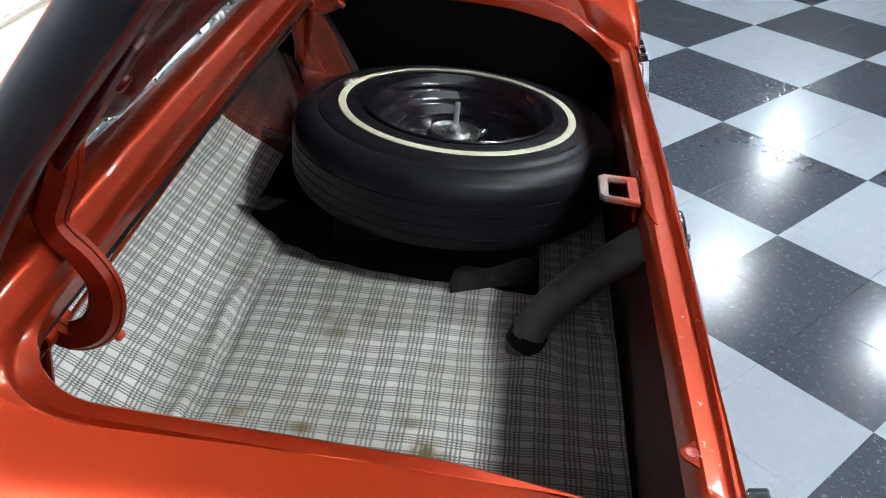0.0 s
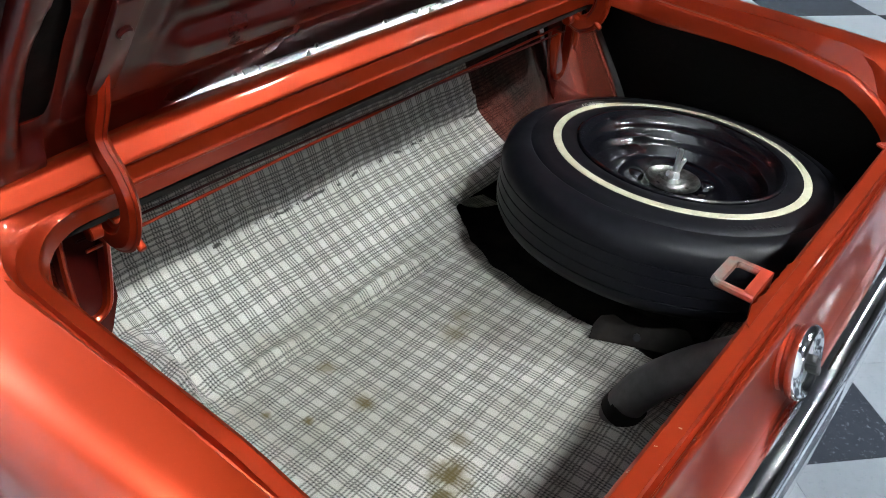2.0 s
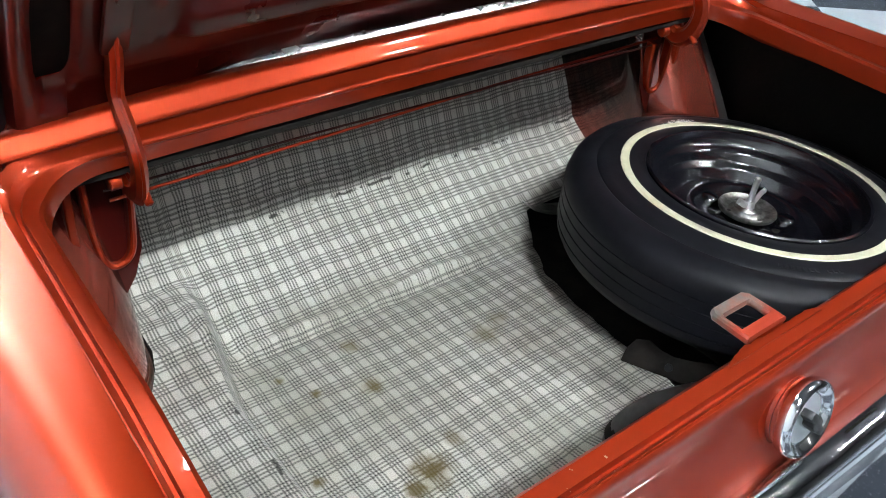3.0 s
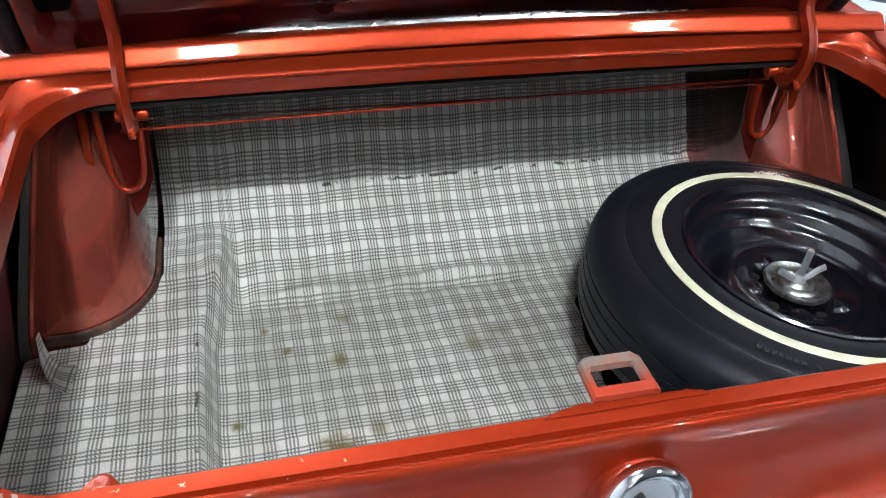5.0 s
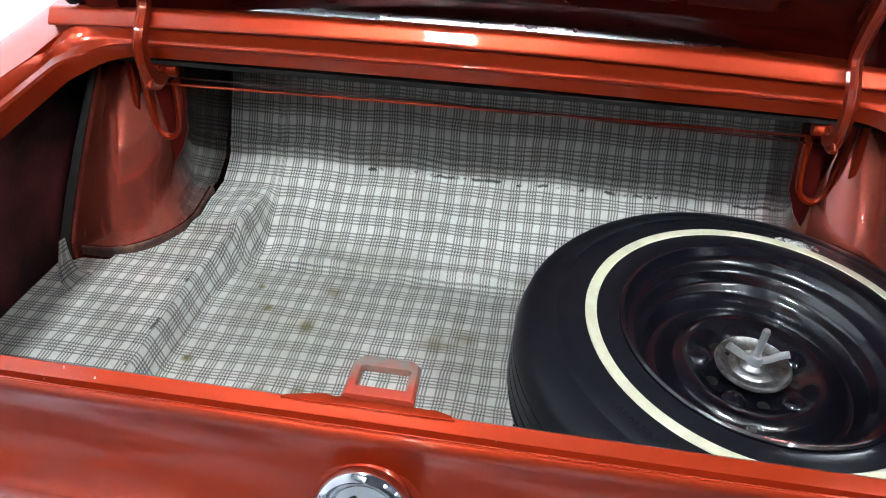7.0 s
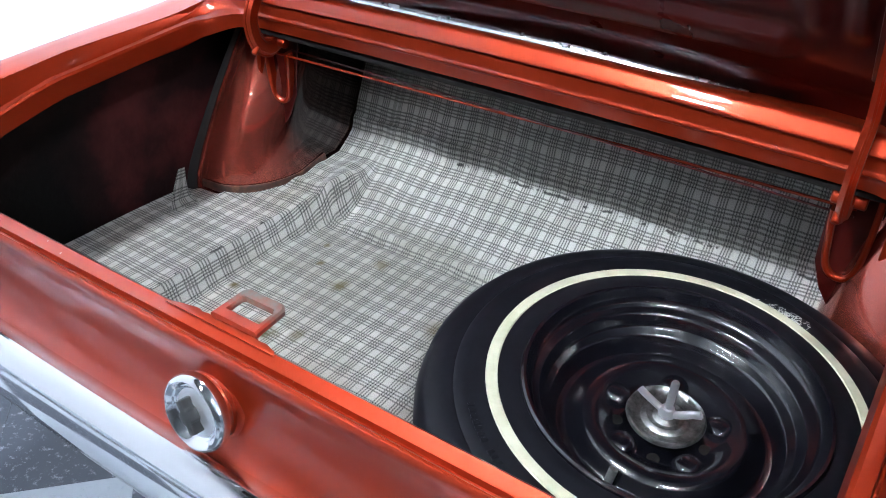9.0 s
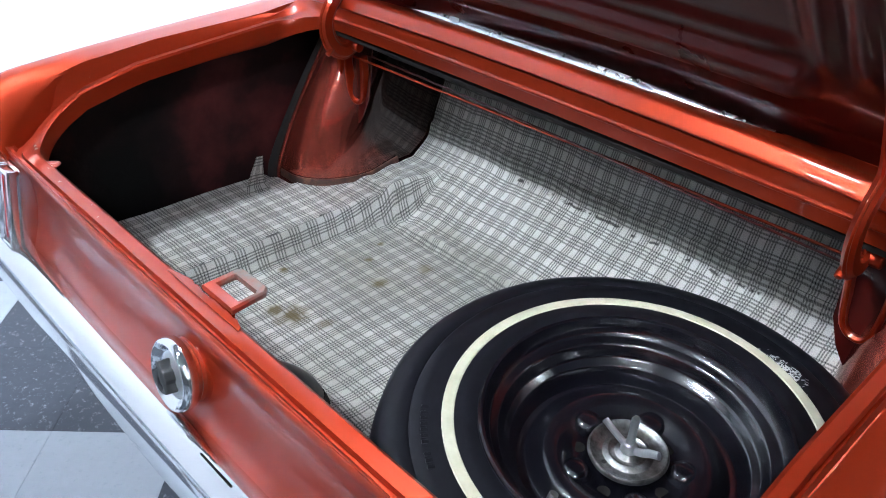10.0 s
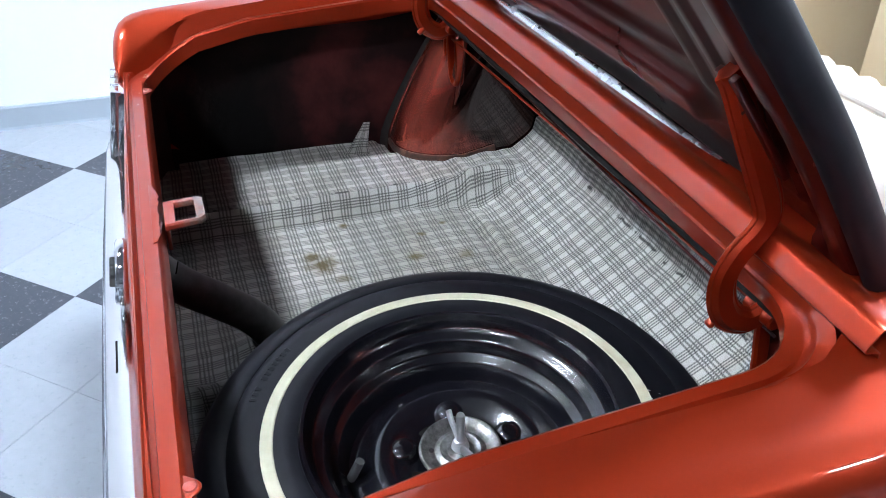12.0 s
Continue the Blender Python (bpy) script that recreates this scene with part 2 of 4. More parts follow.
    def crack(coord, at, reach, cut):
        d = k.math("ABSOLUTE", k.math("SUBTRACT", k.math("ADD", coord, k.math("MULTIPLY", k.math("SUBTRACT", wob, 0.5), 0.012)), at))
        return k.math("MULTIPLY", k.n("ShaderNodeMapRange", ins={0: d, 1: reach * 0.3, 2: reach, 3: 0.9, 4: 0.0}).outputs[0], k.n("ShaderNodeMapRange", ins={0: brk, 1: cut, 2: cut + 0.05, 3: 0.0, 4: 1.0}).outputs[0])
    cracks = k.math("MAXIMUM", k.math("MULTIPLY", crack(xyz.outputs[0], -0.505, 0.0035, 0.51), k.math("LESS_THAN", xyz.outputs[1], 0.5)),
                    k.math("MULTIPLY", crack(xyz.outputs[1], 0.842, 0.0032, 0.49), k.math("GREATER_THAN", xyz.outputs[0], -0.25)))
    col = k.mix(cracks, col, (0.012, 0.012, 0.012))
    # olive grime patches, also painting the floor darker than the brighter-lit slope
    grime_shade = k.math("MULTIPLY", k.n("ShaderNodeMapRange", ins={0: xyz.outputs[2], 1: 0.46, 2: 0.43, 3: 0.0, 4: 0.45}).outputs[0], k.ramp(k.noise(5.0, 6.0, 0.6), [(0.36, (0, 0, 0)), (0.66, (1, 1, 1))]))
    col = k.mix(k.math("MULTIPLY", grime_shade, k.math("SUBTRACT", 1.0, k.math("MULTIPLY", k.math("MINIMUM", dark, 1.0), 0.95))), col, (0.185, 0.18, 0.135))
    k.set(color=col, rough=k.ramp(k.noise(12.0, 5.0), [(0.3, (0.40,) * 3), (0.8, (0.55,) * 3)]), spec=0.22)
    k.bump(k.math("ADD", k.math("MULTIPLY", one, 0.6), weave), 0.25, 0.0015)
    return k.m


M_PLAID = plaid()


def floor_tile(name, a, b, speck):
    k = Mat(name)
    rnd = k.n("ShaderNodeObjectInfo").outputs["Random"]
    n = k.noise(9.0, 6.0, 0.6, which="Generated")
    v = k.n("ShaderNodeTexNoise", ins={0: k.n("ShaderNodeTexCoord").outputs["Object"], 2: 55.0, 3: 6.0, 4: 0.75})
    col = k.mix(n, a, b)
    col = k.mix(k.ramp(v.outputs[0], [(0.56, (0, 0, 0)), (0.68, (1, 1, 1))]), col, speck)
    col = k.mix(k.math("MULTIPLY", rnd, 0.25), col, tuple(c * 0.8 for c in a))
    k.set(color=col, rough=k.ramp(k.noise(14.0, 6.0, 0.65), [(0.25, (0.13,) * 3), (0.8, (0.22,) * 3)]), spec=0.22)
    k.bump(k.noise(6.0, 3.0), 0.03, 0.004)
    return k.m


M_TILE_L = floor_tile("pale_grey_vinyl_tile", (0.172, 0.193, 0.216), (0.21, 0.231, 0.254), (0.155, 0.176, 0.195))
M_TILE_D = floor_tile("charcoal_vinyl_tile", (0.022, 0.026, 0.034), (0.036, 0.041, 0.051), (0.11, 0.125, 0.15))


def plain(name, a, b, rough, scale=4.0, bump=0.05):
    k = Mat(name)
    n = k.noise(scale, 6.0)
    k.set(color=k.mix(n, a, b), rough=rough)
    k.bump(k.noise(scale * 30, 4.0), bump, 0.003)
    return k.m


M_WALL = plain("white_wall_paint", (0.50, 0.52, 0.55), (0.55, 0.57, 0.60), 0.6)
M_BASE = plain("grey_vinyl_baseboard", (0.20, 0.24, 0.28), (0.25, 0.29, 0.33), 0.45)
M_CEIL = plain("dark_ceiling_paint", (0.04, 0.041, 0.045), (0.055, 0.057, 0.06), 0.85)
M_GREYWALL = plain("dark_grey_wall_paint", (0.075, 0.078, 0.082), (0.10, 0.103, 0.107), 0.7)
M_FRAME = plain("white_lamp_frame", (0.7, 0.7, 0.7), (0.76, 0.76, 0.76), 0.5)
M_GROUT = plain("dark_tile_joint", (0.10, 0.11, 0.12), (0.14, 0.15, 0.16), 0.7)
M_VINYL = plain("white_vinyl_boot_cover", (0.30, 0.29, 0.25), (0.35, 0.34, 0.30), 0.7, 6.0, 0.1)
M_SEAT = plain("ivory_seat_vinyl", (0.37, 0.345, 0.265), (0.43, 0.405, 0.325), 0.45, 6.0, 0.12)
M_TAN = plain("tan_trim_panel", (0.38, 0.31, 0.21), (0.44, 0.37, 0.26), 0.55)
M_CHALK = plain("white_chalk_scuff", (0.45, 0.45, 0.43), (0.62, 0.62, 0.60), 0.8, 40.0)
M_PRIMER = plain("dull_black_seam_sealer", (0.003, 0.0028, 0.0026), (0.007, 0.0055, 0.005), 0.75, 14.0, 0.2)
M_BLACK = plain("matt_black_plastic", (0.008, 0.008, 0.008), (0.014, 0.014, 0.014), 0.5)


def lens_mat():
    k = Mat("red_lamp_lens")
    k.set(color=(0.35, 0.01, 0.012), rough=0.12, coat=1.0, coat_rough=0.03)
    return k.m


M_LENS = lens_mat()


def lamp_mat():
    k = Mat("lit_lamp_diffuser")
    k.set(color=(0.9, 0.9, 0.9), glow=(0.87, 0.96, 1.03), glow_strength=LAMP_POWER)
    return k.m


M_LAMP = lamp_mat()


# ---------------------------------------------------------------- mesh helpers
def part(name, bm, material, parent=None, label="", smooth=True):
    me = bpy.data.meshes.new(name)
    bmesh.ops.recalc_face_normals(bm, faces=bm.faces[:])
    bm.to_mesh(me)
    bm.free()
    for p in me.polygons:
        p.use_smooth = smooth
    if smooth:
        me.set_sharp_from_angle(angle=radians(38))
    me.materials.append(material)
    ob = new(name, me)
    if parent:
        ob.parent = parent
    if label:
        tagged(ob, label)
    return ob


def empty(name, x, y, z):
    ob = new(name)
    ob.empty_display_size = 0.05
    ob.matrix_basis = Matrix.Translation((x, y, z))
    return ob


def grid(rows, closed_u=False, closed_v=False, bm=None):
    """A skin over rows of points."""
    bm = bm or bmesh.new()
    vs = [[bm.verts.new(p) for p in r] for r in rows]
    nu, nv = len(vs), len(vs[0])
    for i in range(nu if closed_u else nu - 1):
        for j in range(nv if closed_v else nv - 1):
            a, b, c, d = vs[i][j], vs[(i + 1) % nu][j], vs[(i + 1) % nu][(j + 1) % nv], vs[i][(j + 1) % nv]
            if len({a, b, c, d}) == 4:
                bm.faces.new((a, b, c, d))
    return bm


def thick(bm, t):
    """Thickness for an open skin (along its normals)."""
    bmesh.ops.recalc_face_normals(bm, faces=bm.faces[:])
    bmesh.ops.solidify(bm, geom=bm.faces[:], thickness=t)
    return bm


def lathe(profile, n=64, centre=(0, 0, 0), closed=False):
    """Turns (radius, height) pairs round z."""
    rows = [[(centre[0] + r * math.cos(2 * math.pi * i / n), centre[1] + r * math.sin(2 * math.pi * i / n), centre[2] + z) for i in range(n)] for r, z in profile]
    return grid(rows, closed_u=closed, closed_v=True)


def cap_ends(bm):
    edges = [e for e in bm.edges if e.is_boundary]
    if edges:
        bmesh.ops.holes_fill(bm, edges=edges, sides=0)
    return bm


def smooth_path(pts, n=8):
    """A rounded run through the points (Catmull-Rom)."""
    P = [Vector(p) for p in pts]
    P = [2 * P[0] - P[1]] + P + [2 * P[-1] - P[-2]]
    out = []
    for i in range(1, len(P) - 2):
        a, b, c, d = P[i - 1:i + 3]
        for k in range(n):
            t = k / n
            out.append(0.5 * ((2 * b) + (c - a) * t + (2 * a - 5 * b + 4 * c - d) * t * t + (3 * b - a - 3 * c + d) * t ** 3))
    out.append(P[-2])
    return out


def sweep(path, section, side=Vector((1, 0, 0)), caps=True):
    """Carries a closed section (pairs along side and across) down a path."""
    rows = []
    for i, p in enumerate(path):
        d = (path[min(i + 1, len(path) - 1)] - path[max(i - 1, 0)]).normalized()
        s = (side - d * side.dot(d)).normalized()
        u = d.cross(s)
        rows.append([p + s * a + u * b for a, b in section])
    bm = grid(rows, closed_v=True)
    return cap_ends(bm) if caps else bm


def ring_section(r, n=12, ry=None):
    return [(r * math.cos(2 * math.pi * i / n), (ry or r) * math.sin(2 * math.pi * i / n)) for i in range(n)]


def strap_section(w, h, bev=0.002):
    w, h = w / 2, h / 2
    return [(-w + bev, -h), (w - bev, -h), (w, -h + bev), (w, h - bev), (w - bev, h), (-w + bev, h), (-w, h - bev), (-w, -h + bev)]


def box(sx, sy, sz, m=None, bev=0.003, seg=2):
    bm = bmesh.new()
    bmesh.ops.create_cube(bm, size=1.0, matrix=Matrix.Diagonal((sx, sy, sz, 1)))
    if bev:
        bmesh.ops.bevel(bm, geom=bm.edges[:], offset=bev, segments=seg, affect="EDGES", profile=0.5)
    if m is not None:
        bmesh.ops.transform(bm, matrix=m, verts=bm.verts[:])
    return bm


def disc(r, h, m=None, n=24, bev=0.002):
    bm = lathe([(0.0005, 0), (r - bev, 0), (r, bev), (r, h - bev), (r - bev, h), (0.0005, h)], n)
    if m is not None:
        bmesh.ops.transform(bm, matrix=m, verts=bm.verts[:])
    return bm


def join(*bms):
    me = bpy.data.meshes.new("joining")
    out = bmesh.new()
    for b in bms:
        b.to_mesh(me)
        out.from_mesh(me)
        b.free()
    bpy.data.meshes.remove(me)
    return out


def lerp(x, xs, ys):
    return float(np.interp(x, xs, ys))


def plate(outline, t, m=None, bev=0.0):
    """A flat sheet of thickness t from a closed outline in xy."""
    bm = bmesh.new()
    f = bm.faces.new([bm.verts.new((x, y, 0)) for x, y in outline])
    r = bmesh.ops.extrude_face_region(bm, geom=[f])
    bmesh.ops.translate(bm, vec=(0, 0, t), verts=[v for v in r["geom"] if isinstance(v, bmesh.types.BMVert)])
    if bev:
        bmesh.ops.bevel(bm, geom=bm.edges[:], offset=bev, segments=2, affect="EDGES", profile=0.5)
    if m is not None:
        bmesh.ops.transform(bm, matrix=m, verts=bm.verts[:])
    return bm


# ---------------------------------------------------------------- the room
def room():
    def slab(name, x0, x1, y0, y1, z0, z1, mat, label, cat):
        bm = box(x1 - x0, y1 - y0, z1 - z0, pose((x0 + x1) / 2, (y0 + y1) / 2, (z0 + z1) / 2), bev=0)
        return tagged(part(name, bm, mat, None, smooth=False), label, cat, kind="structure")

    X0, X1, Y0, Y1 = -2.30, 18.0, -11.0, 9.0
    floor = slab("floor", X0 - 0.2, X1 + 0.2, Y0 - 0.2, Y1 + 0.2, -0.12, -0.004, M_GROUT, "polished vinyl checkerboard showroom floor under the car", "floor")
    slab("wall_west", X0 - 0.15, X0, Y0, Y1, 0, CEILING, M_WALL, "plain white painted showroom wall beside the car", "wall")
    slab("wall_east", X1, X1 + 0.15, Y0, Y1, 0, CEILING, M_GREYWALL, "plain dark grey painted far showroom wall", "wall")
    slab("wall_south", X0 - 0.15, X1 + 0.15, Y0 - 0.15, Y0, 0, CEILING, M_GREYWALL, "plain dark grey painted showroom wall behind the car", "wall")
    slab("wall_north", X0 - 0.15, X1 + 0.15, Y1, Y1 + 0.15, 0, CEILING, M_GREYWALL, "plain dark grey painted showroom wall ahead of the car", "wall")
    slab("ceiling", X0 - 0.15, X1 + 0.15, Y0 - 0.15, Y1 + 0.15, CEILING, CEILING + 0.12, M_CEIL, "dark painted showroom ceiling with rows of lit panels", "ceiling")
    prof = [(0, 0.0), (0.012, 0.0), (0.009, 0.012), (0.007, 0.09), (0.004, 0.098), (0, 0.1)]
    bm = grid([[(X0 + a, y, z) for a, z in prof] for y in (Y0, Y1)], closed_v=True)
    tagged(part("baseboard", cap_ends(bm), M_BASE, None, smooth=False), "grey vinyl baseboard along the white wall", "baseboard", kind="structure")
    return floor


FLOOR = room()


def ceiling_light():
    e = empty("ceiling_light", 0, 0, CEILING)
    w, l = 0.60, 0.90
    fr = join(box(w, 0.03, 0.03, pose(0, l / 2 - 0.015, -0.015)), box(w, 0.03, 0.03, pose(0, -l / 2 + 0.015, -0.015)),
              box(0.03, l - 0.06, 0.03, pose(w / 2 - 0.015, 0, -0.015)), box(0.03, l - 0.06, 0.03, pose(-w / 2 + 0.015, 0, -0.015)))
    part("frame", fr, M_FRAME, e, smooth=False)
    part("diffuser", box(w - 0.07, l - 0.07, 0.012, pose(0, 0, -0.012), bev=0.002), M_LAMP, e, "lit white diffuser", smooth=False)
    return tagged(e, "white rectangular lit ceiling panel out of view, some added as fill light", "ceiling light", "ceiling lights")


lamp = ceiling_light()
lamp.matrix_basis = pose(LAMPS[0][0], LAMPS[0][1], CEILING) @ Matrix.Scale(LAMPS[0][2], 4)
for lx, ly, size in LAMPS[1:]:
    copy_thing(lamp, pose(lx, ly, CEILING) @ Matrix.Scale(size, 4))

# ---------------------------------------------------------------- the car
CAR = tagged(empty("car", 0, 0, 0), "orange-red vintage convertible with its trunk lid raised, on a checkerboard floor", "car")


def z_in(y):
    return lerp(y, [-0.07, -0.035, 0.0, 0.07, 0.19, 0.44, 0.55, 0.60], [0.754, 0.756, 0.777, 0.818, 0.845, 0.864, 0.872, 0.886])


def rounded(a, yr, yf, rr, rf, n=14, m=10):
    """Plan of the trunk opening: a closed run of (x, y) from the rear's right end round by the front to the rear's left end."""
    pts = []

    def line(p, q):
        for i in range(n):
            t = i / n
            pts.append((p[0] + (q[0] - p[0]) * t, p[1] + (q[1] - p[1]) * t))

    def arc(cx, cy, r, a0):
        for i in range(m):
            t = radians(a0 + 90 * i / m)
            pts.append((cx + r * math.cos(t), cy + r * math.sin(t)))

    arc(a - rr, yr + rr, rr, 270)
    line((a, yr + rr), (a, yf - rf))
    arc(a - rf, yf - rf, rf, 0)
    line((a - rf, yf), (-a + rf, yf))
    arc(-a + rf, yf - rf, rf, 90)
    line((-a, yf - rf), (-a, yr + rr))
    arc(-a + rr, yr + rr, rr, 180)
    line((-a + rr, yr), (a - rr, yr))
    return pts


def crown(x):
    return -0.016 * (x / 0.7) ** 2


def front_mix(y):
    return min(1.0, max(0.0, (y - 0.50) / 0.09))


def opening():
    """The gutter round the trunk opening, from its turned-down flange to the shoulder."""
    def zg(x, y, dz, front):
        w = front_mix(y)
        return z_in(y) + dz * (1 - w) + w * (front + 0.010 + crown(x) * 0.5)

    rings = []
    for a, yr, yf, rr, rf, dz, front in ((0.684, -0.044, 0.600, 0.085, 0.10, -0.034, -0.033), (0.687, -0.048, 0.597, 0.087, 0.10, -0.012, -0.018), (0.689, -0.051, 0.5945, 0.09, 0.10, -0.003, -0.007), (0.693, -0.055, 0.5915, 0.09, 0.10, 0.0, -0.004),
                                         (0.702, -0.068, 0.591, 0.09, 0.095, -0.001, -0.001), (0.706, -0.0735, 0.5925, 0.09, 0.085, -0.001, 0.001), (0.708, -0.0750, 0.593, 0.088, 0.08, -0.009, 0.003), (0.714, -0.0845, 0.593, 0.088, 0.075, -0.009, 0.009), (0.717, -0.0860, 0.593, 0.085, 0.07, 0.0, 0.015)):
        rings.append([(x, y, zg(x, y, dz, front)) for x, y in rounded(a, yr, yf, rr, rf)])
    # shoulder
    top = []
    for x, y in rounded(0.727, -0.0905, 0.593, 0.07, 0.05):
        zs = lerp(y, [-0.10, -0.075, -0.03, 0.03, 0.10, 0.25, 0.5, 0.55, 0.595], [0.757, 0.760, 0.79, 0.846, 0.862, 0.873, 0.879, 0.884, 0.922])
        top.append((x, y, zs + front_mix(y) * crown(x) * 0.8))
    rings.append(top)
    bm = grid(rings, closed_v=True)
    return part("trunk_gutter", thick(bm, -0.0015), M_LIP, CAR, "orange-red gutter flange round the trunk opening")


opening()


def quarter(s):
    """One rear quarter panel: its crowned top, rounded rear end and side."""
    rows = []
    for y in [-0.122, -0.118, -0.110, -0.098, -0.080, -0.06, -0.03, 0.0, 0.04, 0.08, 0.12, 0.18, 0.25, 0.4, 0.5, 0.56, 0.60, 0.66, 0.8, 1.0, 1.3, 1.7, 2.2]:
        zt = lerp(y, [-0.122, -0.118, -0.110, -0.098, -0.08, -0.06, -0.03, 0.0, 0.12, 0.5, 0.6, 1.0, 2.2], [0.785, 0.804, 0.824, 0.839, 0.850, 0.856, 0.860, 0.862, 0.868, 0.880, 0.886, 0.91, 0.915])
        xi = lerp(y, [-0.122, -0.10, -0.06, -0.02, 0.04, 0.12, 0.5, 0.56, 0.60, 0.8, 2.2], [0.668, 0.675, 0.695, 0.712, 0.724, 0.729, 0.729, 0.722, 0.70, 0.70, 0.72])
        zi = lerp(y, [-0.122, -0.10, -0.06, -0.02, 0.04, 0.12, 0.25, 0.5, 0.55, 0.60, 0.8], [0.755, 0.765, 0.785, 0.811, 0.843, 0.862, 0.874, 0.880, 0.887, 0.904, 0.915])
        back = lerp(y, [-0.122, -0.110, -0.09, -0.05], [0.024, 0.012, 0.004, 0.0])
        xo = lerp(y, [-0.12, 0.3, 1.2, 2.2], [0.803, 0.838, 0.862, 0.87]) - back
        low = lerp(y, [-0.12, 0.0, 0.35], [0.52, 0.58, 1.0])  # the rear corner is cut short behind the bumper
        row = [(xi - 0.003, zi - 0.07), (xi, zi)]
        for k in (0.08, 0.2, 0.35, 0.55, 0.8):
            row.append((xi + (xo - 0.035 - xi) * k, zi + (zt + 0.003 - zi) * math.sin(k * math.pi / 2) ** 0.8))
        row += [(xo - 0.035, zt - 0.001), (xo - 0.020, zt - 0.008), (xo - 0.008, zt - 0.022), (xo - 0.001, zt - 0.045), (xo + 0.002, zt - 0.075),
                (xo + 0.004, zt - 0.075 - 0.065 * low), (xo + 0.0, zt - 0.075 - 0.185 * low), (xo - 0.012, zt - 0.075 - 0.325 * low), (xo - 0.03, zt - 0.075 - 0.475 * low)]
        rows.append([(s * x, y if y > 0 else y * lerp(z, [0.68, 0.77], [0.55, 0.85]), z) for x, z in row])
    first = rows[0]
    inner = [(x * 0.985, y - 0.0013, 0.62 + (z - 0.62) * 0.94) for x, y, z in first]
    deep = [(x * 0.90, y + 0.004, 0.62 + (z - 0.62) * 0.75) for x, y, z in first]
    return part("quarter_panel", thick(grid([deep, inner] + rows), -0.0015), M_PAINT, CAR, "glossy orange-red rear quarter panel")


for s in (-1, 1):
    quarter(s)


def deck():
    """The panel between the trunk opening and the top well."""
    rows = []
    for i in range(41):
        x = -0.74 + 1.48 * i / 40
        c = crown(x)
        e = 0.05 * abs(x / 0.74) ** 2.3
        rows.append([(x, y + (e if y > 0.64 else 0), z + c) for y, z in ((0.606, 0.87), (0.606, 0.921), (0.600, 0.9242), (0.592, 0.9250), (0.588, 0.9260), (0.5866, 0.9278), (0.5872, 0.9300), (0.5890, 0.9322), (0.5910, 0.9352), (0.5940, 0.9396), (0.5970, 0.9440), (0.5988, 0.9466), (0.6010, 0.9484), (0.6045, 0.9494), (0.612, 0.9494), (0.620, 0.9480), (0.632, 0.9420), (0.640, 0.939), (0.652, 0.939), (0.658, 0.934), (0.660, 0.90))])
    return part("deck_panel", thick(grid(rows), -0.002), M_PAINT, CAR, "orange-red panel ahead of the trunk opening")


deck()


def tail():
    """The rear panel below the trunk's edge."""
    rows = []
    for i in range(49):
        x = -0.78 + 1.56 * i / 48
        bow = 0.012 * (x / 0.7) ** 2
        rows.append([(x, y + bow, z) for y, z in ((-0.090, 0.757), (-0.094, 0.757), (-0.097, 0.754), (-0.098, 0.748), (-0.095, 0.738), (-0.091, 0.722), (-0.089, 0.70), (-0.091, 0.67), (-0.099, 0.635), (-0.110, 0.605), (-0.118, 0.58), (-0.122, 0.54), (-0.115, 0.42), (-0.05, 0.36))])
    return part("tail_panel", thick(grid(rows), 0.002), M_PAINT, CAR, "orange-red rear panel below the trunk opening")


tail()


def inner_shell():
    """Dark inner walls and floor of the trunk."""
    W = 0.785
    ring = ((-0.66, -0.075, 0.73), (-W, -0.02, 0.79), (-W, 0.2, 0.83), (-W, 1.05, 0.86), (W, 1.05, 0.86), (W, 0.2, 0.83), (W, -0.02, 0.79), (0.66, -0.075, 0.73), (0.0, -0.078, 0.73), (-0.66, -0.075, 0.73))
    walls = [[(x, y, 0.40 + (zt - 0.40) * k) for x, y, zt in ring] for k in (0.0, 0.4, 0.8, 1.0)]
    part("trunk_side", thick(grid(walls), 0.002), M_DARK, CAR, "black-sprayed inner steel of the trunk", smooth=False)
    # black floor; through the mat's cut it also stands for the tyre's shade
    part("trunk_pan", box(1.58, 1.13, 0.01, pose(0, 0.487, 0.40), bev=0), M_PAN, CAR, "black-painted steel trunk floor", smooth=False)
    rear = [[(x, y + 0.012 * (x / 0.7) ** 2, z) for y, z in ((-0.060, 0.742), (-0.068, 0.72), (-0.072, 0.66), (-0.066, 0.60), (-0.070, 0.52), (-0.074, 0.42))] for x in np.linspace(-0.64, 0.64, 25)]
    part("rear_inner_panel", thick(grid(rear), 0.0015), M_PAINT_SHADED, CAR, "inner face of the rear panel, its red darkened as shade")
    # underside of the deck ahead of the opening, and of the quarter tops
    part("deck_underside", box(1.42, 0.44, 0.01, pose(0, 0.825, 0.848, rx=0), bev=0.002), M_PAN, CAR, "dark inner deck panel", smooth=False)


inner_shell()


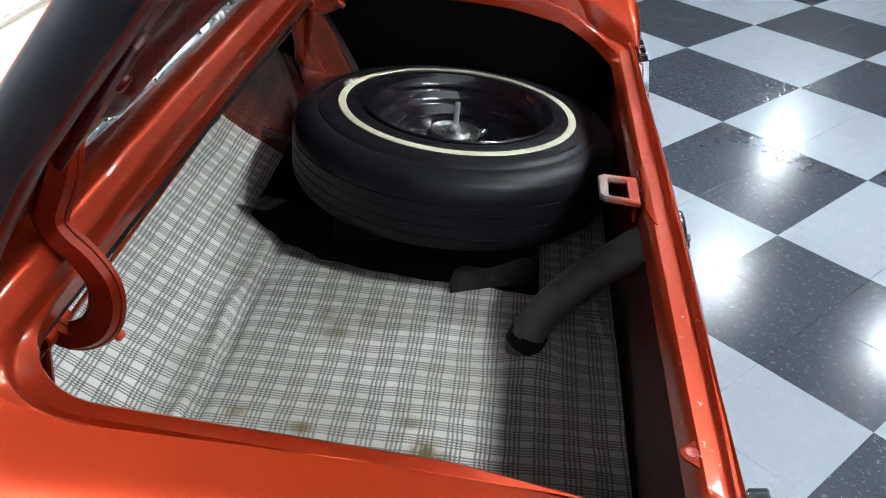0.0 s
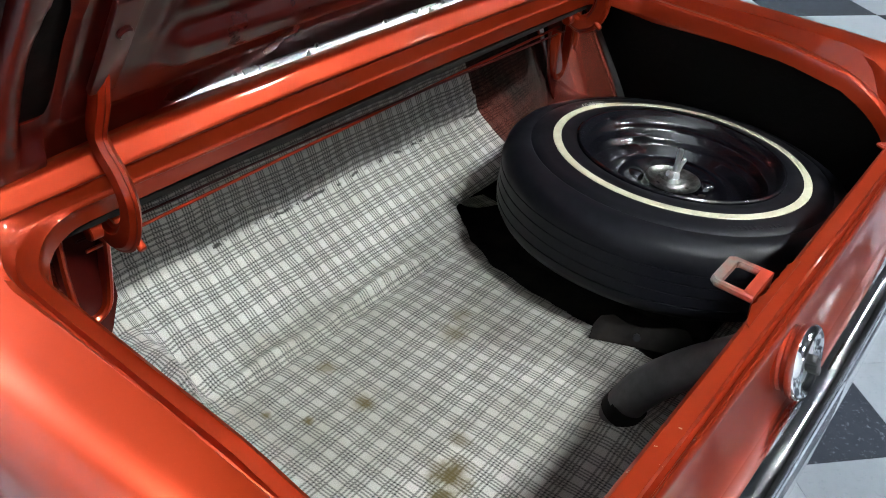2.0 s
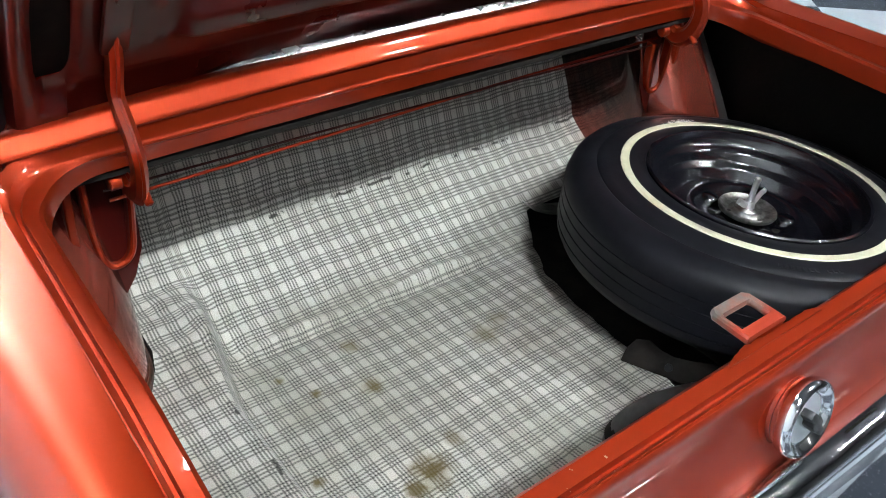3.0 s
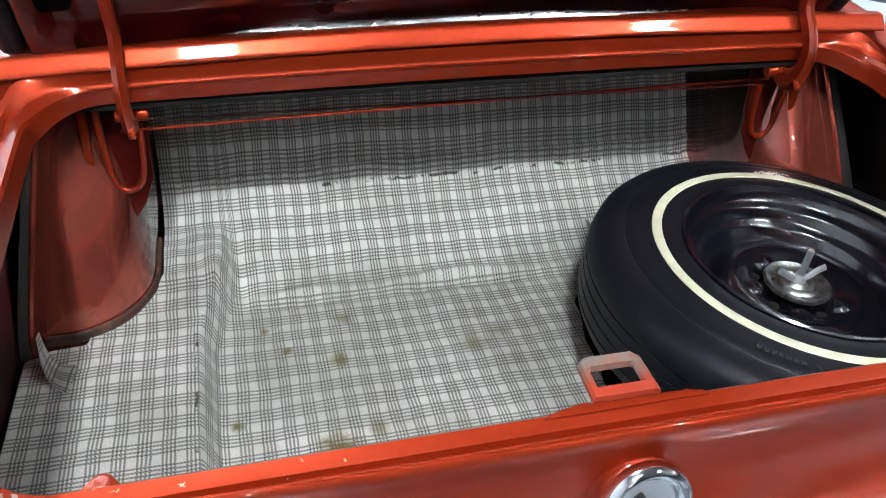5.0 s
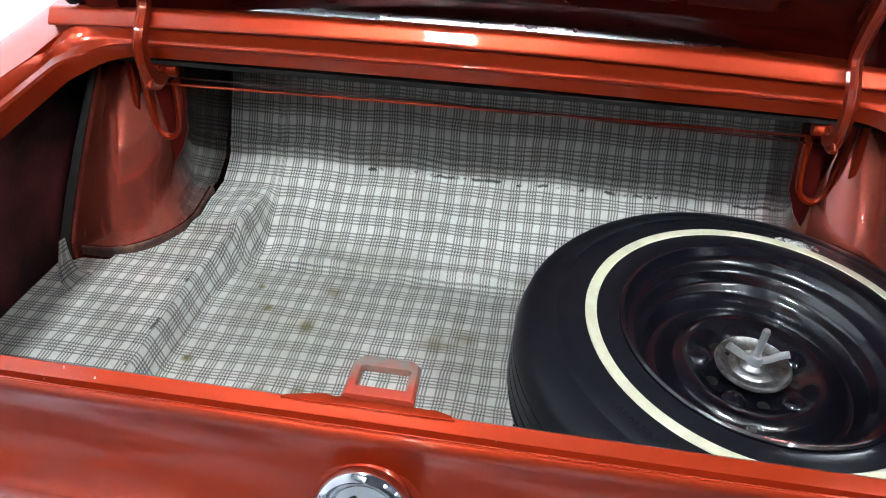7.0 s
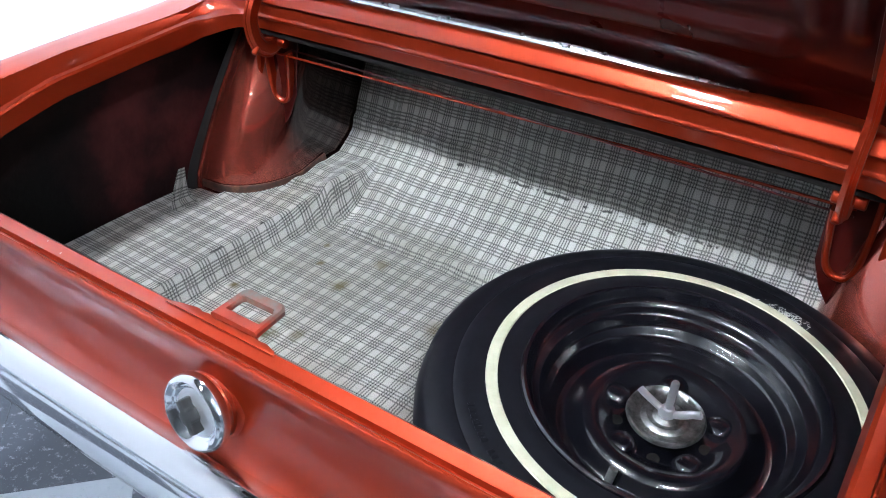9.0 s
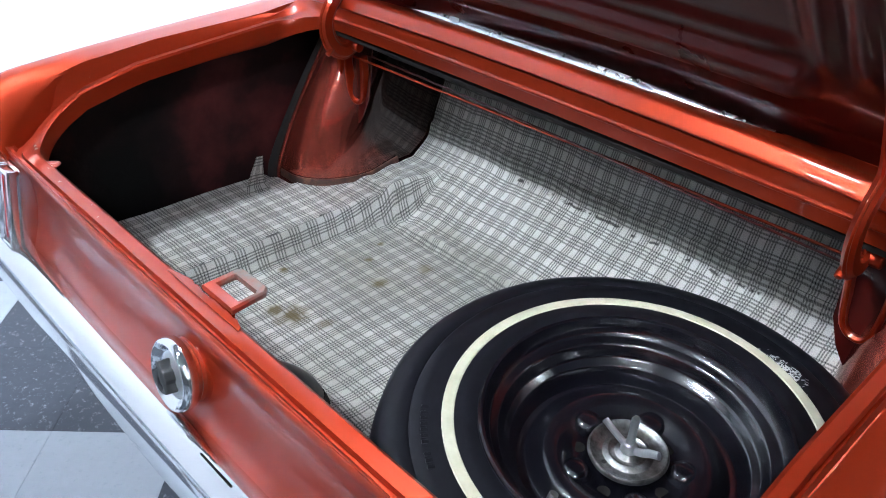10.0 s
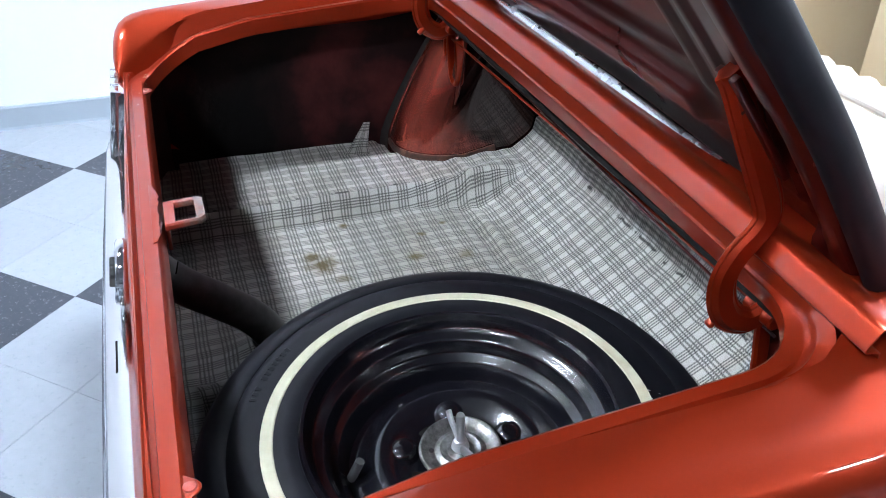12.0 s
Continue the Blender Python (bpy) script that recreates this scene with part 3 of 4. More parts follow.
def wheelhouse(s):
    """The bulging inner wheel arch beside the trunk floor."""
    rows, seam = [], []
    for k in range(15):
        t = k / 14
        z = 0.44 + 0.40 * t
        q = max(0.0, (z - 0.48) / 0.3)
        y0 = 0.528 + 0.115 * q ** 1.3
        xo = 0.764 - 0.055 * q
        xi = 0.572 - 0.006 * q
        rx, ry = min(0.13, xo - xi - 0.02), 0.14 - 0.03 * q
        row = [(s * xo, y0 + 0.004, z), (s * (xo - 0.012), y0, z)]
        for i in range(12):
            a = radians(90 * i / 11)
            row.append((s * (xi + rx - rx * math.sin(a)), y0 + ry * (1 - math.cos(a)), z))
        row += [(s * (xi - 0.004), y0 + 0.26, z), (s * (xi - 0.006), 1.0, z)]
        rows.append(row)
        seam.append((s * (xo + 0.002), y0 + 0.003, z))
    part("wheelhouse", thick(grid(rows), 0.002), M_SPLASH, CAR, "dusty red rounded inner wheel arch")
    z, xi, rx, y0, ry, xo = 0.481, 0.572, 0.13, 0.528, 0.14, 0.762
    foot = [Vector((s * (xo - 0.02), y0 - 0.004, z))] + [Vector((s * (xi + rx - (rx + 0.004) * math.sin(a)), y0 - 0.004 + (ry + 0.004) * (1 - math.cos(a)), z + 0.012 * math.sin(a))) for a in np.linspace(0, math.pi / 2, 14)] + [Vector((s * (xi - 0.008), y0 + 0.22, z + 0.03))]
    part("wheelhouse_flange", sweep(foot, strap_section(0.020, 0.006, 0.002), side=Vector((0, 0, 1))), M_RUST, CAR, "rusty dark flange at the foot of the wheel arch")
    bead = smooth_path(seam, 2)
    part("wheelhouse_seam", sweep(bead, ring_section(0.006, 8)), M_SPLASH, CAR)
    second = smooth_path([(x - s * 0.026, y - 0.001, z) for x, y, z in seam], 2)
    part("wheelhouse_seam", sweep(second, ring_section(0.004, 8)), M_SPLASH, CAR)
    fillet = [[(x, y + 0.003, z), (x + s * 0.004, y - 0.004, z), (x + s * 0.010, y - 0.010, z), (x + s * 0.016, y - 0.024 + 0.016 * (z - 0.44) / 0.4, z)] for x, y, z in seam]
    part("wheelhouse_fillet", thick(grid(fillet), 0.0015), M_PRIMER, CAR, "dull black sealed seam panel beside the wheel arch")


for s in (-1, 1):
    wheelhouse(s)


def hinge(s):
    """Gooseneck hinge, its bracket, bolt and the end of the torsion rod."""
    x = s * 0.563 + 0.006
    up = 0.012 if s < 0 else 0.0
    arm = smooth_path([(x, 0.502 + up, 1.140 + up * 0.8), (x, 0.514 + up, 1.122 + up * 0.8), (x, 0.545 + up * 0.7, 1.06 + up * 0.5), (x, 0.567, 1.018), (x, 0.588, 0.972), (x, 0.583, 0.948), (x, 0.562, 0.922), (x, 0.550, 0.893), (x, 0.554, 0.860), (x, 0.570, 0.834), (x, 0.596, 0.822), (x, 0.617, 0.830)], 6)
    h = part("hinge", sweep(arm, strap_section(0.017, 0.034, 0.0078)), M_PAINT, CAR, "orange-red gooseneck trunk hinge")
    part("hinge_rib", sweep(arm, strap_section(0.006, 0.039, 0.0028)), M_PAINT, h)
    part("bolt", disc(0.006, 0.020, pose(x - s * 0.004, 0.560, 0.836, 130, 0, 0), 10), M_PAINT, h)
    # gusset hanging from the deck, its folded edge, and a U strap
    out = [(-0.045, 0.02), (0.05, 0.02), (0.047, -0.12), (0.030, -0.165), (-0.004, -0.215), (-0.038, -0.16), (-0.05, -0.11)]
    b = part("hinge_bracket", plate([(-s * u, v) for u, v in out], 0.003, pose(s * 0.59, 0.668, 0.82, 84, 0, 8 * s)), M_PAINT_SHADED, CAR, "hinge bracket, its red darkened as shade")
    u = smooth_path([(s * 0.612, 0.640, 0.835), (s * 0.611, 0.644, 0.76), (s * 0.604, 0.648, 0.70), (s * 0.585, 0.650, 0.682), (s * 0.562, 0.648, 0.70), (s * 0.554, 0.644, 0.76), (s * 0.552, 0.640, 0.80)], 5)
    part("bracket_rib", sweep(u, strap_section(0.022, 0.010, 0.003), side=Vector((0, 1, 0))), M_PAINT, b)
    edge = [Vector((s * 0.632, 0.640, 0.85)), Vector((s * 0.636, 0.644, 0.76)), Vector((s * 0.634, 0.648, 0.68)), Vector((s * 0.60, 0.655, 0.615))]
    part("bracket_edge", sweep(edge, strap_section(0.020, 0.012, 0.002), side=Vector((0, 1, 0))), M_PAINT, b)
    part("bolt", disc(0.006, 0.006, pose(s * 0.585, 0.664, 0.73, 90, 0, 0), 10), M_PAINT, b)
    part("pivot", disc(0.011, 0.05, pose(x - 0.025, 0.617, 0.830, 0, 90, 0), 14), M_PAINT, h)
    return h


for s in (-1, 1):
    hinge(s)

rod = [Vector((-0.58, 0.634, 0.795)), Vector((-0.2, 0.641, 0.797)), Vector((0.2, 0.652, 0.797)), Vector((0.58, 0.652, 0.80))]
part("torsion_rod", sweep(rod, ring_section(0.0026, 8), side=Vector((0, 1, 0))), M_PAINT, CAR, "thin red torsion rod")
rod = [Vector((-0.58, 0.655, 0.80)), Vector((-0.2, 0.652, 0.80)), Vector((0.2, 0.641, 0.80)), Vector((0.58, 0.636, 0.795))]
# this rod takes the darkened red because it lies in shade
part("torsion_rod", sweep(rod, ring_section(0.0020, 8), side=Vector((0, 1, 0))), M_PAINT_SHADED, CAR, "thin red torsion rod")


# ---------------------------------------------------------------- trunk lid
def lid():
    """Raised lid; u across, v up from the hinge edge, w towards its inner side."""
    Y0, Z0, YAW = 0.692, 0.924, math.tan(radians(2.0))
    A0, A1, L, W = 127.0, 133.0, 0.74, 0.698
    run = [(0.0, 0.0)]
    for k in range(80):
        a = radians(A0 + (A1 - A0) * k / 74)
        run.append((run[-1][0] + 0.01 * math.cos(a), run[-1][1] + 0.01 * math.sin(a)))

    def bent(u, v, w):
        k = min(78.0, max(0.0, v * 100))
        i = int(k)
        a = radians(A0 + (A1 - A0) * k / 74)
        py = run[i][0] + (run[i + 1][0] - run[i][0]) * (k - i) + (v - k / 100) * math.cos(a)
        pz = run[i][1] + (run[i + 1][1] - run[i][1]) * (k - i) + (v - k / 100) * math.sin(a)
        bow = (0.024 + (0.014 * max(0.0, 1 - max(v, 0.0) / 0.25) if u > 0 else 0.0)) * (u / 0.68) ** 2 * (1.0 if u > 0 else max(0.0, 1 - v / 0.22))
        return Vector((u - 0.0125, Y0 + py + u * YAW - (w + bow) * math.sin(a), Z0 + pz + (w + bow) * math.cos(a)))

    def lay(bm):
        for v in bm.verts:
            v.co = bent(*v.co)
        return bm

    def low(x, v):
        """The hinge edge sags towards one end."""
        return v - 0.022 * max(0.0, x / 0.7) * max(0.0, 1 - max(v, 0.0) / 0.10)

    def outline(inset, n=8):
        a, v0, v1 = W - inset, -0.004 + inset, L - inset
        pts = []
        q = 0.012
        for cx, cy, a0, nn, r in ((a - q, v0 + q, 270, 24, q), (a - 0.05, v1 - 0.05, 0, 24, 0.05), (-a + 0.05, v1 - 0.05, 90, 24, 0.05), (-a + q, v0 + q, 180, 24, q)):
            for i in range(n + 1):
                t = radians(a0 + 90 * i / n)
                pts.append((cx + r * math.cos(t), cy + r * math.sin(t)))
            # even steps along the straight run that follows
            last = pts[-1]
            nxt = {270: (a, v1 - 0.05), 0: (-a + 0.05, v1), 90: (-a, v0 + q), 180: (a - q, v0)}[a0]
            for i in range(1, nn):
                pts.append((last[0] + (nxt[0] - last[0]) * i / nn, last[1] + (nxt[1] - last[1]) * i / nn))
        return [(x, low(x, v)) for x, v in pts]

    def ringpts(inset, w):
        return [bent(x, v, w) for x, v in outline(inset)]

    # outer skin
    skin = grid([ringpts(0.024, 0.004), ringpts(0.004, 0.0), ringpts(0.0, -0.006), ringpts(0.003, -0.014), ringpts(0.02, -0.022)], closed_v=True)
    n = 24
    grid([[bent((W - 0.02) * (-1 + 2 * i / n), 0.029 + (L - 0.049) * k / n, -0.022) for i in range(n + 1)] for k in range(n + 1)], bm=skin)
    e = part("trunk_lid", skin, M_PAINT, CAR, "raised orange-red trunk lid with a shade-darkened inner frame")
    # rubber seal along the sides and the rear edge
    seal = []
    side = [(-W + 0.012, v) for v in np.linspace(0.05, L - 0.06, 30)] + [(-W + 0.03, L - 0.03)] + [(u, L - 0.012) for u in np.linspace(-W + 0.06, W - 0.06, 40)] + [(W - 0.03, L - 0.03)] + [(W - 0.012, v) for v in np.linspace(L - 0.06, 0.05, 30)]
    for i, (u, v) in enumerate(side):
        pu, pv = side[max(0, i - 1)]
        qu, qv = side[min(len(side) - 1, i + 1)]
        d = Vector((qu - pu, qv - pv)).normalized()
        nx, ny = d.y, -d.x
        seal.append([bent(u + nx * 0.019 * math.cos(t), v + ny * 0.019 * math.cos(t), 0.002 + 0.021 * math.sin(t)) for t in np.linspace(0, 2 * math.pi, 15)[:-1]])
    part("lid_seal", cap_ends(grid(seal, closed_v=True)), M_SEAL, e, "black rubber seal")

    # pressed inner panel
    def step(x, a, b):
        t = max(0.0, min(1.0, (x - a) / (b - a)))
        return t * t * (3 - 2 * t)

    def rise(u, v):
        au = abs(u)
        edge = min(W - au, v, L - v)
        w = 0.004 + 0.022 * step(edge, 0.028, 0.040) * (1 - step(edge, 0.060, 0.078)) + 0.006 * step(edge, 0.06, 0.08)
        if v < 0.09:
            w = min(w, 0.004 + 0.05 * max(0.0, v - 0.03)) if au < 0.60 else w
        beam = step(v, 0.135, 0.155) * (1 - step(v, 0.185, 0.215)) * (1 - step(au, 0.44, 0.475))
        w += 0.020 * beam
        rib = (step(au, 0.470, 0.480) * (1 - step(au, 0.492, 0.502)) + step(au, 0.522, 0.532) * (1 - step(au, 0.545, 0.556))) * step(v, 0.19, 0.23)
        w += 0.006 * rib
        w -= 0.010 * step(v, 0.23, 0.25) * (1 - step(au, 0.44, 0.465))
        slot = ((au - 0.612) / 0.024) ** 4 + ((v - 0.20) / 0.098) ** 4
        w -= 0.010 * (1 - step(slot, 1.0, 3.5))
        return w, slot

    nu, nv = 200, 100
    bm = bmesh.new()
    vs = {}
    for i in range(nu + 1):
        for k in range(nv + 1):
            u, v = (W - 0.03) * (-1 + 2 * i / nu), 0.017 + (L - 0.047) * k / nv
            q = rise(u, v)[1]
            inside = q < 1.0
            if 0.25 < q < 1.0:
                g = q ** -0.25
                c = math.copysign(0.612, u)
                u, v = c + (u - c) * g, 0.20 + (v - 0.20) * g
            vs[i, k] = (bm.verts.new(bent(u, low(u, v), rise(u, v)[0])), 0.5 if inside else 2.0)
    for i in range(nu):
        for k in range(nv):
            q = [vs[i, k], vs[i + 1, k], vs[i + 1, k + 1], vs[i, k + 1]]
            if all(s < 1.0 for _, s in q):
                continue
            bm.faces.new([v for v, _ in q])
    bmesh.ops.delete(bm, geom=[v for v in bm.verts if not v.link_faces], context="VERTS")
    # the shade under the raised lid is put into this panel's colour
    part("inner_panel", bm, M_PAINT_SHADED, e, "pressed inner panel with oval openings, its red darkened as shade")
    for s in (-1, 1):
        # dark sheets stand in for the unlit hollow behind the openings
        part("slot_backing", lay(box(0.075, 0.23, 0.002, pose(s * 0.612, 0.20, -0.014), bev=0)), M_PAN, e)
        part("hinge_foot", lay(box(0.034, 0.15, 0.010, pose(s * 0.563 + 0.0185, 0.225, 0.020), bev=0.003)), M_PAINT_SHADED, e)
        part("bolt", lay(disc(0.009, 0.008, pose(s * 0.563 + 0.0185, 0.255, 0.024), 12)), M_PAINT_SHADED, e)


lid()


# ---------------------------------------------------------------- striker, filler cap, lamps, bumper
def latch():
    x0, z0 = -0.014, 0.750
    outer = [(-0.039, -0.010), (0.039, -0.010), (0.0375, 0.043), (0.030, 0.051), (-0.030, 0.051), (-0.0375, 0.043)]
    inner = [(-0.027, 0.006), (0.027, 0.006), (0.027, 0.034), (0.024, 0.037), (-0.024, 0.037), (-0.027, 0.034)]

    def ring(pts, grow, dz):
        return [(x0 + a * (1 + grow), -0.030 + b + grow * 0.3 * (b - 0.018) + 0.0, z0 + dz + 0.06 * b) for a, b in pts]

    rows = [ring(inner, 0.10, 0.007), ring(inner, 0.02, 0.004), ring(inner, 0.0, 0.0), ring(inner, 0.04, -0.002), ring(outer, 0.0, -0.002), ring(outer, 0.045, 0.0), ring(outer, 0.05, 0.002), ring(outer, 0.03, 0.006), ring(outer, -0.05, 0.0085)]
    e = part("latch_striker", grid(rows, closed_u=True, closed_v=True), M_LATCH, CAR, "worn red steel latch loop")
    part("latch_foot", join(box(0.060, 0.006, 0.040, pose(x0 + 0.008, -0.038, 0.731), bev=0.002)), M_PAINT, e)
    part("brace_hole", disc(0.010, 0.002, pose(x0 + 0.065, -0.0330, 0.695, 74, 0, -8), 18, 0.0004), M_PAN, e)
    part("latch_brace", plate([(-0.02, 0.0), (0.09, 0.0), (0.075, -0.10), (0.04, -0.14), (-0.01, -0.10)], 0.003, pose(x0 + 0.03, -0.046, 0.748, 74, 0, -8)), M_PAINT_SHADED, e, "latch brace, its red darkened as shade")


latch()

# torn doubling plate welded along the edge beside the striker
edge_rnd = random.Random(11)
pad = [(-0.118, -0.006), (0.075, -0.006)] + [(x, (0.0055 if abs(x) < 0.05 else 0.0072) * min(1.0, (0.075 - x) / 0.035, (x + 0.118) / 0.05) + edge_rnd.uniform(-0.0016, 0.0016)) for x in np.linspace(0.070, -0.112, 22)]
part("edge_plate", plate(pad, 0.0022, pose(0, -0.0535, 0.7568), bev=0.0006), M_LIP, CAR, "torn edge plate beside the latch loop")

# small rest tabs on the rear edge
for s in (-1, 1):
    tab = part("rest_tab", plate([(-0.026, -0.010), (0.026, -0.010), (0.017, 0.002), (0.009, 0.013), (0.003, 0.017), (-0.003, 0.017), (-0.009, 0.013), (-0.017, 0.002)], 0.003, pose(s * 0.561, -0.0515, 0.7515), bev=0.0009), M_LIP, CAR, "small chipped tab on the rear edge")
    part("tab_dimple", lathe([(0.0005, 0.0012), (0.004, 0.0016), (0.0065, 0.0022), (0.0085, 0.0005)], 16, (s * 0.561, -0.0460, 0.7540)), M_LATCH, tab)


def filler_cap():
    m = pose(-0.012, -0.090, 0.660, 80, 0, 0)

    def turned(profile, n=48):
        bm = lathe(profile, n)
        bmesh.ops.transform(bm, matrix=m, verts=bm.verts[:])
        return bm

    c = part("filler_cap", turned([(0.042, 0.016), (0.048, 0.017), (0.0525, 0.020), (0.0545, 0.026), (0.0540, 0.033), (0.051, 0.038), (0.0465, 0.0400), (0.042, 0.0375), (0.0385, 0.033), (0.036, 0.0305), (0.034, 0.030)]), M_CHROME, CAR, "round chrome fuel filler cap with a black knob")
    part("cap_disc", turned([(0.0345, 0.0298), (0.028, 0.031), (0.015, 0.0325), (0.0005, 0.033)]), M_SATIN, c, "brushed metal disc")
    bow = [(-0.024, 0.006), (-0.010, 0.005), (-0.007, 0.010), (0.007, 0.010), (0.010, 0.005), (0.024, 0.006), (0.024, -0.006), (0.010, -0.005), (0.007, -0.010), (-0.007, -0.010), (-0.010, -0.005), (-0.024, -0.006)]
    part("knob", plate(bow, 0.018, m @ pose(0, 0, 0.030, 0, 0, -55), bev=0.0025), M_BLACK, c, "black turning knob")
    part("neck", turned([(0.050, -0.006), (0.047, 0.006), (0.0455, 0.010), (0.047, 0.012), (0.045, 0.014), (0.043, 0.020)]), M_PAINT, c)
    part("seat_ring", turned([(0.047, -0.004), (0.060, -0.002), (0.060, 0.002), (0.053, 0.005), (0.048, 0.006)]), M_PAINT, c)


filler_cap()


def tail_lamp(s):
    x0, x1, z0, z1 = 0.588, 0.740, 0.590, 0.744
    tilt = pose(s * (x0 + x1) / 2, -0.100, (z0 + z1) / 2, rx=-10)
    w, h = x1 - x0, z1 - z0
    e = part("tail_lamp", box(w, 0.048, h, tilt, bev=0.010), M_CHROME, CAR, "chrome tail lamp with three red lenses")
    for i in range(3):
        x = w * ((i + 0.5) / 3 - 0.5)
        part("lens", box(0.030, 0.014, h - 0.03, tilt @ pose(x, -0.020, 0), bev=0.005), M_LENS, e, "red glass lens")
        for d in (-0.0205, 0.0205):
            part("bezel_bar", box(0.0075, 0.022, h, tilt @ pose(x + d, -0.022, 0), bev=0.003), M_CHROME, e)
        for d in (-h / 2 + 0.006, h / 2 - 0.006):
            part("bezel_end", box(0.044, 0.022, 0.010, tilt @ pose(x, -0.022, d), bev=0.003), M_CHROME, e)


for s in (-1, 1):
    tail_lamp(s)


def bumper():
    prof = [(-0.114, 0.594), (-0.130, 0.600), (-0.148, 0.596), (-0.162, 0.580), (-0.168, 0.548), (-0.166, 0.515), (-0.158, 0.485), (-0.145, 0.473), (-0.131, 0.475)]
    rows = []
    for i in range(61):
        u = -1 + 2 * i / 60
        x = 0.86 * u
        k = max(0.0, (abs(u) - 0.80) / 0.2)
        x = math.copysign(min(abs(x), 0.69 + 0.15 * math.sin(min(1, k) * math.pi / 2)), x)
        dy = 0.12 * (1 - math.cos(k * math.pi / 2)) if k > 0 else 0
        rows.append([(x, y + dy + 0.012 * u * u, z) for y, z in prof])
    b = part("bumper", thick(grid(rows), -0.003), M_CHROME, CAR, "polished chrome rear bumper bar")
    part("bumper_slot", box(0.080, 0.010, 0.004, pose(0.12, -0.137, 0.599, rx=-8), bev=0.0018), M_PAN, b, "black slot")
    for x in (-0.58, 0.58):
        part("bumper_bolt", disc(0.011, 0.006, pose(x, -0.158, 0.545, 88, 0, 0), 18), M_CHROME, b)


bumper()


def well_strip():
    """Bright moulding with screws along the top well."""
    def slim(x):
        """The strip runs out to nothing before it meets the hinge."""
        return 1.0 if x < 0.12 else max(0.0, 1 - (x - 0.12) / 0.33) ** 0.8

    rows = []
    for i in range(49):
        x = -0.60 + 1.05 * i / 48
        e = 0.034 * abs(x / 0.6) ** 2.3
        c, f = crown(x), slim(x)
        rows.append([(x, y + e, 0.934 + (z - 0.934) * (0.25 + 0.75 * f) + c) for y, z in ((0.638, 0.934), (0.6402, 0.9388), (0.6428, 0.9437), (0.6455, 0.9486), (0.6486, 0.9511), (0.6525, 0.9500), (0.656, 0.934))])
    st = part("well_moulding", grid(rows), M_ALU, CAR, "bright metal moulding with screws")
    for i in range(-3, 3):
        x = 0.153 * i
        e = 0.034 * abs(x / 0.6) ** 2.3
        part("screw", lathe([(0.0005, 0.002), (0.003, 0.0015), (0.0038, 0.0)], 12, (0, 0, 0)), M_BLACK, st).matrix_basis = pose(x, 0.6462 + e, 0.934 + (0.9500 - 0.934) * (0.25 + 0.75 * slim(x)) + crown(x), 55, 0, 0)


well_strip()


def cabin():
    """White boot cover over the folded top, the seats ahead of it and the cabin's floor tub."""
    rows = []
    for i in range(41):
        x = -0.66 + 1.32 * i / 40
        k = 1 - abs(x / 0.66) ** 6
        rows.append([(x, y + 0.03 * abs(x / 0.66) ** 2, 0.92 + (z - 0.92) * (0.35 + 0.65 * k) + 0.004 * noise.noise(Vector((x * 6, y * 9, 0)))) for y, z in ((0.775, 0.90), (0.785, 0.930), (0.81, 0.950), (0.85, 0.962), (0.88, 0.965), (0.91, 0.958), (0.93, 0.935), (0.935, 0.89))])
    cov = tagged(part("boot_cover", thick(grid(rows), 0.004), M_VINYL, None), "white vinyl boot cover over the folded convertible top", "boot cover")
    part("piping", sweep([Vector((x, 0.905 + 0.03 * (x / 0.66) ** 2, 0.969 - 0.035 * abs(x / 0.66) ** 6)) for x in np.linspace(-0.62, 0.62, 25)], ring_section(0.005, 8), side=Vector((0, 0, 1))), M_VINYL, cov, "white piping")

    def seat(name, y, z, lean, mat, label, x0, x1, high):
        def face(w):
            out = []
            for i in range(81):
                x = x0 + (x1 - x0) * i / 80
                edge = min(x - x0, x1 - x)
                puff = 0.012 * abs(math.sin(math.pi * (x - x0) / 0.055)) * min(1, edge / 0.06)
                out.append((x, puff))
            return out
        rows = []
        for k, (dy, dz) in enumerate(((-0.06, -high), (-0.075, -0.03), (-0.06, -0.004), (-0.02, 0.006), (0.03, 0.0), (0.06, -0.03), (0.09, -0.12), (0.14, -high))):
            rows.append([(x, y + dy + lean * dz * -1 + (p if k > 3 else 0), z + dz + (p * 0.6 if 1 < k < 6 else 0) - 0.03 * max(0, 1 - min(x - x0, x1 - x) / 0.05) ** 2) for x, p in face(0)])
        b = tagged(part(name, cap_ends(grid(rows)), mat, None), label, "car seat")
        part("seat_trim", box(x1 - x0 - 0.02, 0.02, high - 0.06, pose((x0 + x1) / 2, y - 0.085 - 0.4 * lean * high, z - high / 2 - 0.03), bev=0.008), M_TAN, b, "tan seat back trim")
        return b

    seat("rear_seat", 1.10, 0.90, 0.15, M_SEAT, "ivory pleated vinyl rear seat of the convertible", -0.60, 0.60, 0.45)
    seat("front_seat", 2.05, 0.98, 0.25, M_SEAT, "ivory pleated vinyl front seat of the convertible", -0.62, -0.06, 0.55)
    seat("front_seat", 2.05, 0.98, 0.25, M_SEAT, "ivory pleated vinyl front seat of the convertible", 0.06, 0.62, 0.55)
    tub = [[(x, y, z) for x, z in ((-0.74, 0.88), (-0.70, 0.86), (-0.69, 0.36), (0.69, 0.36), (0.70, 0.86), (0.74, 0.88))] for y in (0.95, 1.4, 1.8, 2.4)]
    part("cabin_tub", thick(grid(tub), 0.01), M_TAN, CAR, "tan cabin side and floor trim", smooth=False)


cabin()

